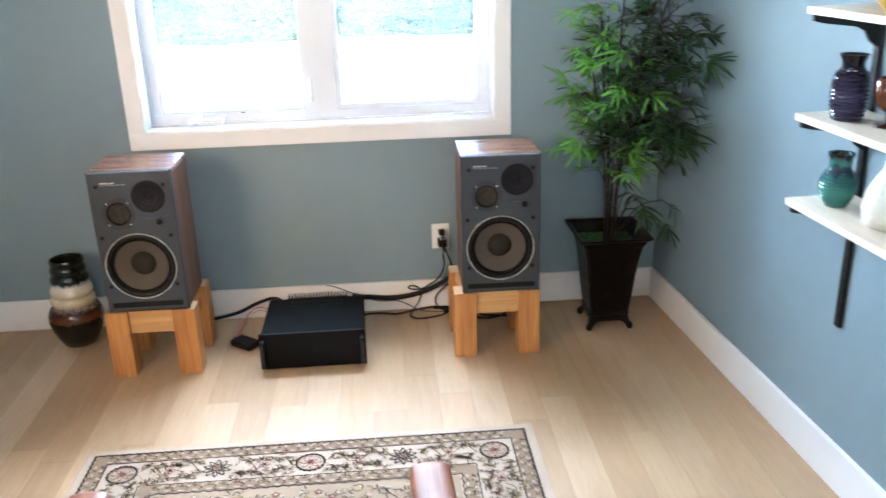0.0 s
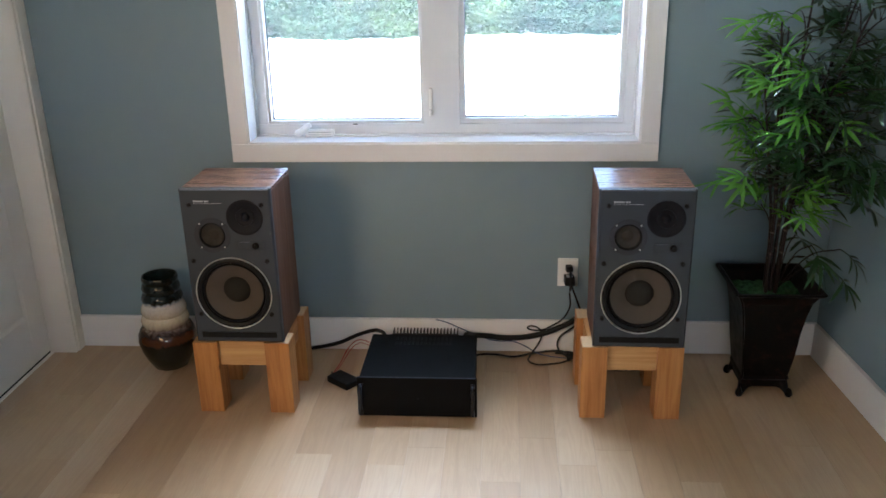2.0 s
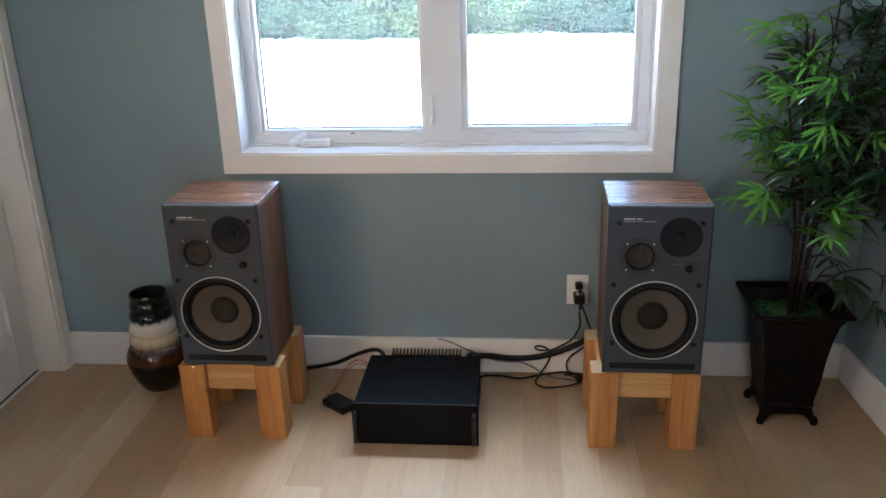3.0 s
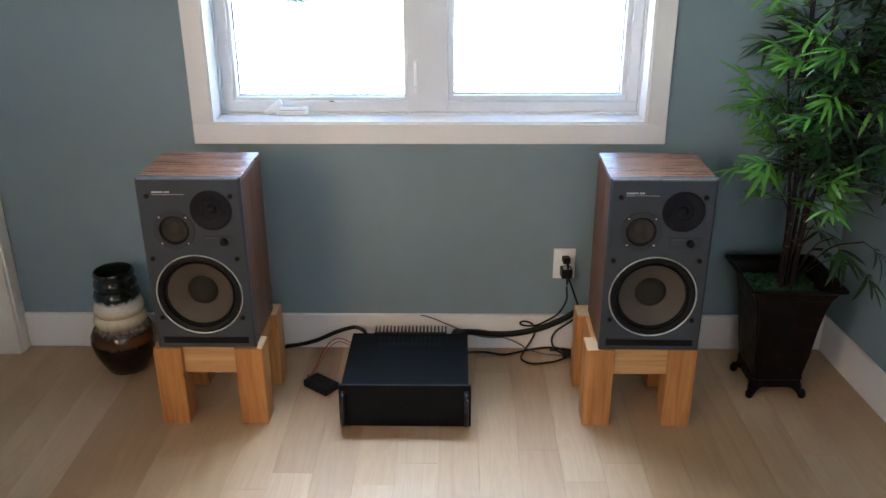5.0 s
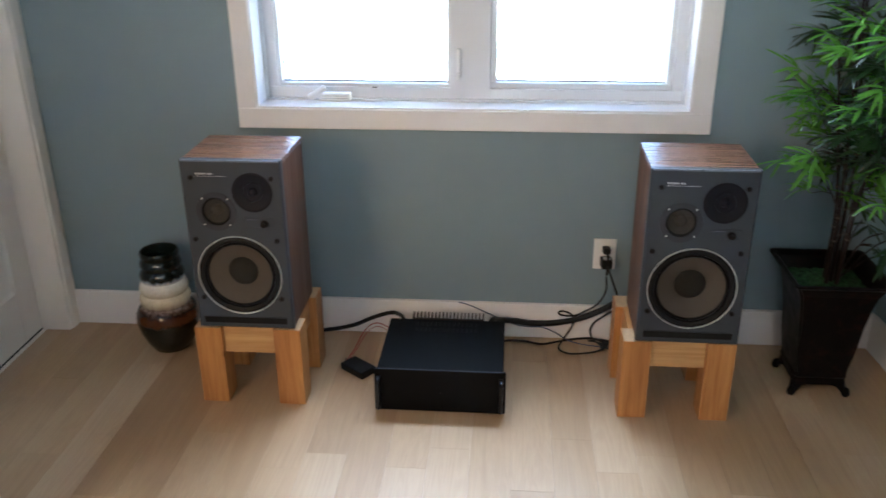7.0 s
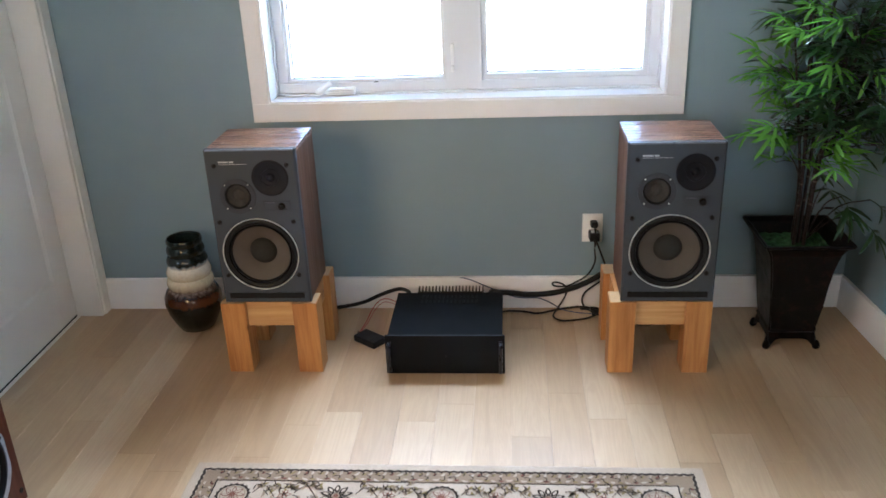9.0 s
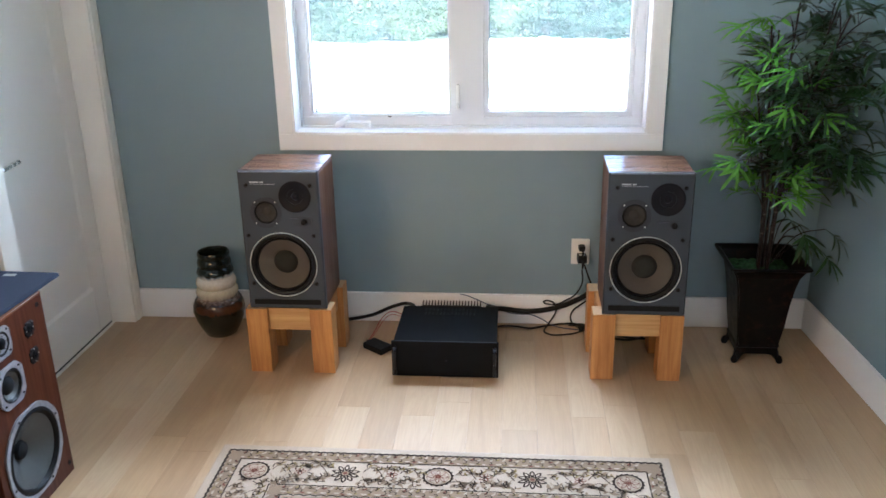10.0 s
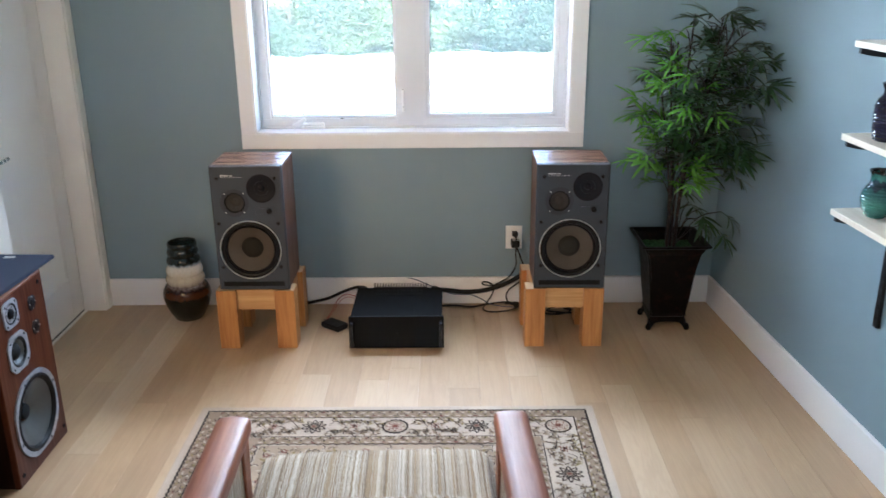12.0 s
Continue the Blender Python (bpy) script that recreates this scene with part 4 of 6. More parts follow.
# ---- potted bamboo palm ----
def build_pot(at):
    pot = thing("plant_pot", at, "tall flared square bronze-brown pot on scrolled feet", "pot")

    def ring(bm, half, z, cut=0.0):
        return [bm.verts.new((sx * half, sy * half, z)) for sx, sy in ((-1, -1), (1, -1), (1, 1), (-1, 1))]

    bm = bmesh.new()
    levels = [(0.074, 0.055), (0.084, 0.065), (0.081, 0.078), (0.090, 0.16), (0.099, 0.25), (0.108, 0.32), (0.118, 0.37), (0.134, 0.402), (0.150, 0.412), (0.150, 0.420), (0.140, 0.420), (0.126, 0.405), (0.112, 0.37), (0.106, 0.34)]
    rings = [ring(bm, h, z) for h, z in levels]
    for a, b in zip(rings, rings[1:]):
        for k in range(4):
            bm.faces.new((a[k], a[(k + 1) % 4], b[(k + 1) % 4], b[k]))
    bm.faces.new(rings[0])
    bmesh.ops.bevel(bm, geom=[e for e in bm.edges if abs(e.verts[0].co.z - e.verts[1].co.z) > 0.004], offset=0.006, segments=2, affect="EDGES")
    part("body", bm, POT, pot)
    # apron with an arched lower edge and scrolled feet
    for k in range(4):
        bm = bmesh.new()
        top, low = [], []
        for j in range(13):
            x = -0.080 + 0.160 * j / 12
            u = abs(x) / 0.080
            flare = 0.016 * max(0, u - 0.55) / 0.45
            top.append((x * 0.97, -0.079, 0.062))
            low.append((x, -0.079 - flare, 0.034 - 0.031 * max(0, (u - 0.6) / 0.4) ** 1.5))
        for y in (0.0, 0.010):
            a = [bm.verts.new((p[0], p[1] + y, p[2])) for p in top]
            b = [bm.verts.new((p[0], p[1] + y, p[2])) for p in low]
            for j in range(12):
                bm.faces.new((a[j], a[j + 1], b[j + 1], b[j]))
        bm.verts.ensure_lookup_table()
        for j in range(12):
            bm.faces.new((bm.verts[13 + j], bm.verts[14 + j], bm.verts[40 + j], bm.verts[39 + j]))
        part("apron", bm, POT, pot, at=pose(0, 0, 0, 0, 0, 90 * k))
        foot = lathe([(0.0, 0.0), (0.010, 0.001), (0.014, 0.009), (0.012, 0.020), (0.007, 0.030), (0.0, 0.034)], 16, "z", (-0.087, -0.087, 0.0))
        part("foot", foot, POT, pot, smooth=True, at=pose(0, 0, 0, 0, 0, 90 * k))
    # moss dome
    bm = bmesh.new()
    n = 22
    grid = [[bm.verts.new((0.110 * (2 * i / n - 1), 0.110 * (2 * j / n - 1), 0.366 + 0.014 * (1 - max(abs(2 * i / n - 1), abs(2 * j / n - 1)) ** 2) + 0.006 * noise.noise(Vector((i * 0.9, j * 0.9, 0.3))) + 0.004 * random.random())) for j in range(n + 1)] for i in range(n + 1)]
    for i in range(n):
        for j in range(n):
            bm.faces.new((grid[i][j], grid[i + 1][j], grid[i + 1][j + 1], grid[i][j + 1]))
    part("moss", bm, MOSS, pot, "green dried moss")
    return pot


PX, PY = 1.084, -0.250
build_pot(pose(PX, PY, 0.0))


def leaflet(bm, base, way, up, length, width, droop, fold=0.25):
    """One long narrow leaf with a folded middle that arches over."""
    way, side = way.normalized(), way.cross(up).normalized()
    over = side.cross(way)
    left, middle, right = [], [], []
    n = 6
    for k in range(n + 1):
        u = k / n
        w = 0.5 * width * min(1.0, 0.2 + 3.6 * u) * (1 - u ** 5) ** 0.6
        if k == n:
            w = 0.0004
        c = base + way * (length * u) + over * (length * (0.10 * u - droop * u * u))
        middle.append(bm.verts.new(c - over * (fold * w)))
        left.append(bm.verts.new(c - side * w))
        right.append(bm.verts.new(c + side * w))
    for k in range(n):
        bm.faces.new((left[k], left[k + 1], middle[k + 1], middle[k]))
        bm.faces.new((middle[k], middle[k + 1], right[k + 1], right[k]))


def fan_mesh(seed, count, lit):
    """A frond: a thin twig along +x that ends in a fan of leaves."""
    rng = random.Random(seed)
    bm = bmesh.new()
    tube([Vector((0, 0, 0)), Vector((0.030, 0, 0.006)), Vector((0.055, 0, 0.006))], 0.0014, 4, bm)
    for k in range(count):
        u = (k / (count - 1)) * 2 - 1
        angle = u * radians(64) + rng.uniform(-0.16, 0.16)
        base = Vector((0.055 - 0.022 * abs(u) * rng.random(), 0, 0.006))
        way = Vector((math.cos(angle), math.sin(angle), rng.uniform(-0.15, 0.20)))
        leaflet(bm, base, way, Vector((0, 0, 1)), rng.uniform(0.074, 0.116) * (1 - 0.25 * abs(u)), rng.uniform(0.0100, 0.0142), rng.uniform(0.15, 0.75))
    me = bpy.data.meshes.new("frond")
    bm.to_mesh(me)
    bm.free()
    me.shade_smooth()
    me.materials.append(LEAF_LIT if lit else LEAF)
    return me


def build_palm():
    plant = thing("bamboo_palm", pose(PX, PY, 0.374), "bushy artificial bamboo palm with dark canes in a pot", "plant")
    rng = random.Random(11)
    meshes = [fan_mesh(s, c, False) for s, c in ((1, 6), (2, 7), (3, 5), (4, 8), (5, 6), (6, 5))]
    lit = [fan_mesh(s, c, True) for s, c in ((21, 6), (22, 5))]
    canes = [((-0.018, -0.03), (-0.08, -0.07), 0.93), ((0.0, -0.015), (0.03, 0.0), 1.02), ((0.018, -0.005), (0.14, -0.08), 1.02), ((-0.004, 0.018), (-0.01, 0.08), 0.9),
             ((0.012, -0.035), (0.12, -0.24), 0.98), ((-0.012, 0.004), (-0.09, 0.02), 0.76)]
    lines = []
    for (bx, by), (tx, ty), h in canes:
        pts = smooth_line([(bx, by, 0.0), (bx + 0.10 * (tx - bx) + 0.003, by + 0.08 * (ty - by), h * 0.33), (bx + 0.5 * (tx - bx), by + 0.45 * (ty - by) + 0.01, h * 0.68), (tx, ty, h)], 8)
        lines.append(pts)
        cane = part("cane", tube(pts, 0.0070, 8, taper=0.0032), CANE, plant, smooth=True)
        for k in (2, 3, 5):
            p = pts[k * 2]
            nd = lathe([(0.0068, -0.0025), (0.0082, 0.0), (0.0066, 0.0025)], 10, "z", tuple(p))
            part("node", nd, NODE_PALE, cane)
    # clumps of fronds on branches in three lobes; the middle lobe leans out along the wall
    behind = -PY
    lobes = [(-0.048, -0.055, 0.135, 0.29, 0.92, 18), (0.115, -0.165, 0.165, 0.38, 0.99, 18), (0.06, 0.04, 0.150, 0.33, 1.0, 14)]
    for cx, cy, reach, low, high, count in lobes:
        for k in range(count):
            u = (k + rng.random()) / count
            z = low + (high - low) * u
            around = 2.39996 * k + rng.uniform(-0.5, 0.5)
            wide = reach * (1.0 - 0.35 * max(0.0, u - 0.6) / 0.4) * (0.35 + 0.65 * min(1.0, u / 0.45))
            r = wide * math.sqrt(rng.uniform(0.12, 1.0))
            outx, outy = math.cos(around), math.sin(around)
            tip = Vector((cx + 0.04 * u + r * outx, cy + r * outy, z))
            right = X1 - PX - (PY + tip.y) * math.tan(radians(3.89))
            tip.x, tip.y = min(tip.x, right - 0.10), min(tip.y, behind - 0.09)
            spots = [p for line in lines for p in line if p.z < z - 0.02]
            p = min(spots, key=lambda q: (q.x - tip.x) ** 2 + (q.y - tip.y) ** 2 + 1.2 * (q.z - (z - 0.08)) ** 2)
            part("branch", tube(smooth_line([p, p.lerp(tip, 0.5) + Vector((0, 0, 0.012)), tip], 4), 0.0028, 6, taper=0.0017), CANE, plant, smooth=True)
            # left clumps below the top take most of the green coloured as lit
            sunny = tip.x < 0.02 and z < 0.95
            for j in range(rng.randint(5, 8) if u < 0.8 else rng.randint(3, 4)):
                end = tip + Vector((rng.gauss(0, 0.034), rng.gauss(0, 0.034), rng.gauss(0, 0.022)))
                end.x, end.y = min(end.x, right - 0.055), min(end.y, behind - 0.055)
                wayx, wayy = outx + rng.gauss(0, 0.55), outy + rng.gauss(0, 0.55)
                if end.x > right - 0.16 and wayx > 0:
                    wayx *= 0.15
                if end.y > behind - 0.15 and wayy > 0:
                    wayy *= 0.15
                start = p.lerp(tip, rng.uniform(0.7, 0.95)) + Vector((0, 0, 0.004))
                part("twig", tube([start, start.lerp(end, 0.5) + Vector((0, 0, 0.006)), end], 0.0014, 5, taper=0.001), CANE, plant)
                ob = new("frond", rng.choice(lit if sunny and rng.random() < 0.8 else meshes))
                ob.parent = plant
                ob.matrix_basis = Matrix.Translation(end) @ pose(0, 0, 0, rng.uniform(-40, 40), rng.uniform(-36, 30), math.degrees(math.atan2(wayy, wayx))) @ Matrix.Scale(rng.uniform(0.85, 1.2), 4)
    # low shoots that hang beside the pot
    for (x, y, z, turn) in ((0.17, -0.12, 0.12, -50), (0.19, -0.09, 0.19, -25), (0.08, -0.06, 0.15, -40), (0.11, 0.0, 0.13, 15), (0.10, -0.08, 0.20, -75), (0.08, 0.03, 0.20, 40)):
        p, end = Vector((0.02, -0.01, 0.01)), Vector((x, y, z))
        part("twig", tube(smooth_line([p, (p + end) / 2 + Vector((0, 0, 0.05)), end], 5), 0.0022, 5), CANE, plant)
        ob = new("frond", meshes[turn % 6])
        ob.parent = plant
        ob.matrix_basis = Matrix.Translation(end) @ pose(0, 0, 0, 0, 42, turn)


build_palm()


# ---- floor-standing speakers by the door ----
def octagon(bm, half, cut, y0, y1, cx, cz, hole):
    """A driver frame: a square with cut corners and a round hole, front at y0."""
    steps = 48
    out = []
    for k in range(steps):
        a = 2 * math.pi * k / steps
        c, s = math.cos(a), math.sin(a)
        r = min(half / max(abs(c), 1e-6), half / max(abs(s), 1e-6), cut)
        out.append((cx + r * c, cz + r * s))
    ring = [[bm.verts.new((x, y, z)) for x, z in out] for y in (y1, y0)]
    inner = [[bm.verts.new((cx + hole * math.cos(2 * math.pi * k / steps), y, cz + hole * math.sin(2 * math.pi * k / steps))) for k in range(steps)] for y in (y0, y1 - 0.001)]
    chain = [*ring, *inner]
    for a, b in zip(chain, chain[1:]):
        for k in range(steps):
            bm.faces.new((a[k], a[(k + 1) % steps], b[(k + 1) % steps], b[k]))
    return bm


def build_floor_speaker(at):
    w, d, h = 0.355, 0.285, 0.632
    sp = thing("floor_speaker", at, "red-brown wooden three-way speaker with bare pale-framed drivers", "speaker", "pair of floor speakers")
    part("cabinet", open_front(box((-w / 2, 0.018, 0.0), (w / 2, d, h), 0.003, 2)), TEAK_SHADED, sp)
    wx, wz, wr = -0.004, 0.188, 0.134
    mx, mz, mr = -0.048, 0.433, 0.052
    tx, tz, tr = -0.055, 0.568, 0.036
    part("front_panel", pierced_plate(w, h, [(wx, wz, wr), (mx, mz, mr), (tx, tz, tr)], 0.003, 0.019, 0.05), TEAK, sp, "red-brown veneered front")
    part("edge_band", box((-w / 2 + 0.002, -0.0008, h - 0.007), (w / 2 - 0.002, 0.016, h + 0.0004), 0.001, 1), TEAK_EDGE, sp, "lighter worn top edge")
    woofer = part("woofer", octagon(bmesh.new(), 0.141, 0.149, -0.006, 0.0, wx, wz, wr - 0.002), FRAME_PALE, sp, "large woofer in a pale metal frame")
    part("surround", lathe([(wr - 0.001, 0.004), (wr - 0.006, 0.007), (wr - 0.012, 0.008), (wr - 0.019, 0.003), (wr - 0.022, -0.003)], 56, "y", (wx, 0.0, wz)), RUBBER, woofer, smooth=True)
    part("cone", lathe([(wr - 0.021, -0.003), (wr - 0.05, -0.018), (0.029, -0.048)], 56, "y", (wx, 0.0, wz)), GREY_CONE, woofer, "grey paper cone", True)
    part("dust_cap", lathe([(0.030, -0.047), (0.025, -0.036), (0.013, -0.030), (0.0, -0.029)], 36, "y", (wx, 0.0, wz)), DUST_CAP, woofer, smooth=True)
    for k in range(4):
        a = math.pi / 8 + math.pi / 2 * k
        screw(woofer, wx + 0.138 * math.cos(a), -0.006, wz + 0.138 * math.sin(a), 0.0045, RUBBER)
    mid = part("midrange", octagon(bmesh.new(), 0.063, 0.072, -0.005, 0.0, mx, mz, mr - 0.001), FRAME_PALE, sp, "midrange driver in a pale frame")
    part("surround", lathe([(mr, 0.003), (mr - 0.006, 0.005), (mr - 0.012, -0.002)], 40, "y", (mx, 0.0, mz)), RUBBER, mid, smooth=True)
    part("cone", lathe([(mr - 0.011, -0.001), (0.026, -0.011)], 40, "y", (mx, 0.0, mz)), GREY_CONE, mid, "grey paper cone", True)
    part("dust_cap", lathe([(0.0275, -0.010), (0.022, -0.003), (0.012, 0.002), (0.0, 0.004)], 36, "y", (mx, 0.0, mz)), DUST_CAP, mid, smooth=True)
    tw = part("tweeter", octagon(bmesh.new(), 0.045, 0.054, -0.005, 0.0, tx, tz, tr - 0.001), FRAME_PALE, sp, "tweeter in a pale frame")
    part("ring", lathe([(tr + 0.001, 0.004), (tr - 0.002, 0.006), (tr - 0.0075, 0.003)], 36, "y", (tx, 0.0, tz)), RUBBER, tw, smooth=True)
    part("faceplate", lathe([(tr - 0.0065, 0.003), (0.022, 0.003), (0.0185, 0.002), (0.0175, -0.001)], 36, "y", (tx, 0.0, tz)), FRAME_PALE, tw, smooth=True)
    part("dome", lathe([(0.018, -0.001), (0.0165, 0.006), (0.010, 0.011), (0.0, 0.0125)], 28, "y", (tx, 0.0, tz)), AMP_BLACK, tw, smooth=True)
    for k in range(6):
        a = math.pi / 3 * k
        part("sound_hole", lathe([(0.0028, 0.0036), (0.0, 0.0037)], 10, "y", (tx + 0.0225 * math.cos(a), 0.0, tz + 0.0225 * math.sin(a))), RUBBER, tw)
    for ob, x, z, r in ((mid, mx, mz, 0.063), (tw, tx, tz, 0.046)):
        for k in range(4):
            a = math.pi / 4 + math.pi / 2 * k
            screw(ob, x + r * math.cos(a), -0.005, z + r * math.sin(a), 0.004, RUBBER)
    for z in (0.548, 0.462):
        bm = box((0.062, -0.003, z - 0.016), (0.110, 0.0, z + 0.016), 0.001, 1)
        add_box(bm, (0.070, -0.0033, z - 0.024), (0.102, -0.0003, z + 0.024), 0.001, 1)
        plate = part("level_control", bm, RUBBER, sp, "black notched level control")
        part("dial", lathe([(0.0125, 0.003), (0.012, 0.0055), (0.009, 0.006), (0.0085, 0.0045), (0.0, 0.0045)], 20, "y", (0.086, 0.0, z)), AMP_FACE, plate, smooth=True)
        part("pointer", box((0.0850, -0.0060, z - 0.008), (0.0870, -0.0044, z + 0.008)), RUBBER, plate)
        for dx, dz in ((-0.019, 0.0), (0.019, 0.0), (0.0, -0.020), (0.0, 0.020)):
            screw(plate, 0.086 + dx, -0.0033, z + dz, 0.0016)
    for x, z in ((-0.155, 0.605), (0.147, 0.600), (-0.150, 0.035), (0.155, 0.040)):
        part("grille_socket", lathe([(0.008, 0.0), (0.008, 0.002), (0.0055, 0.0025), (0.005, 0.0005), (0.0, 0.0003)], 16, "y", (x, 0.0, z)), RUBBER, sp, smooth=True)
    return sp


big = build_floor_speaker(pose(-1.308, -1.375, 0.0, 0, 0, 90))
copy_thing(big, pose(-1.308, -1.856, 0.0, 0, 0, 90))


def build_grille():
    ob = thing("speaker_grille", pose(0, 0, 0.633), "loose slate-grey cloth grille lying on the floor speaker", "grille")
    outline = [(-1.306, -1.083), (-1.522, -1.075), (-1.594, -1.150), (-1.594, -1.640), (-1.325, -1.652)]
    bm = bmesh.new()
    low, top = [bm.verts.new((x, y, 0.0)) for x, y in outline], [bm.verts.new((x, y, 0.013)) for x, y in outline]
    bm.faces.new(low)
    bm.faces.new(top)
    for k in range(5):
        bm.faces.new((low[k], low[(k + 1) % 5], top[(k + 1) % 5], top[k]))
    bmesh.ops.bevel(bm, geom=list(bm.edges), offset=0.003, segments=2, affect="EDGES")
    part("cloth_panel", bm, GRILLE, ob)
    part("badge", box((-1.470, -1.120, 0.0125), (-1.432, -1.104, 0.0145), 0.0006, 1), SILVER, ob, "small bright badge")


build_grille()

# ---- rug ----
RX, RY0, RY1 = -0.114, -1.042, -3.17
RW = 1.482


def ring_band(half_w, y_top, y_low, width, z, wave=0.0, pitch=0.03):
    """A frame-shaped band round the rug; wave makes both its edges scalloped."""
    bm = bmesh.new()

    def side(a, b, inward):
        a, b = Vector(a), Vector(b)
        n = max(2, int((b - a).length / pitch) * 4)
        outer, inner = [], []
        for k in range(n + 1):
            p = a.lerp(b, k / n)
            push = wave * math.sin(2 * math.pi * k / 4)
            outer.append(bm.verts.new((*(p + inward * push), z)))
            inner.append(bm.verts.new((*(p + inward * (width + push)), z)))
        for k in range(n):
            bm.faces.new((outer[k], outer[k + 1], inner[k + 1], inner[k]))

    x0, x1 = RX - half_w, RX + half_w
    side((x0, y_top), (x1, y_top), Vector((0, -1)))
    side((x0, y_low), (x1, y_low), Vector((0, 1)))
    side((x0, y_low + width), (x0, y_top - width), Vector((1, 0)))
    side((x1, y_low + width), (x1, y_top - width), Vector((-1, 0)))
    return bm


def blade(bm, at, angle, length, width, z, bend=0.0):
    """A pointed leaf shape, flat on the pile."""
    n = 5
    l, r = [], []
    for k in range(n + 1):
        u = k / n
        a = angle + bend * (u - 0.5)
        c = (at[0] + length * u * math.cos(a), at[1] + length * u * math.sin(a))
        w = 0.5 * width * math.sin(math.pi * min(max(u, 0.04), 0.96)) ** 0.8
        l.append(bm.verts.new((c[0] - w * math.sin(a), c[1] + w * math.cos(a), z)))
        r.append(bm.verts.new((c[0] + w * math.sin(a), c[1] - w * math.cos(a), z)))
    for k in range(n):
        bm.faces.new((l[k], l[k + 1], r[k + 1], r[k]))


def stroke(bm, points, width, z):
    line = smooth_line([(x, y, 0) for x, y in points], 6)
    l, r = [], []
    for k, p in enumerate(line):
        d = (line[min(k + 1, len(line) - 1)] - line[max(k - 1, 0)]).normalized()
        l.append(bm.verts.new((p.x - d.y * width / 2, p.y + d.x * width / 2, z)))
        r.append(bm.verts.new((p.x + d.y * width / 2, p.y - d.x * width / 2, z)))
    for k in range(len(line) - 1):
        bm.faces.new((l[k], l[k + 1], r[k + 1], r[k]))


def annulus(bm, at, r0, r1, z, steps=28, wobble=0.0):
    a, b = [], []
    for k in range(steps):
        t = 2 * math.pi * k / steps
        w = 1 + wobble * (1 if k % 2 else -1)
        a.append(bm.verts.new((at[0] + r0 * math.cos(t), at[1] + r0 * math.sin(t), z)))
        b.append(bm.verts.new((at[0] + r1 * w * math.cos(t), at[1] + r1 * w * math.sin(t), z)))
    for k in range(steps):
        bm.faces.new((a[k], a[(k + 1) % steps], b[(k + 1) % steps], b[k]))


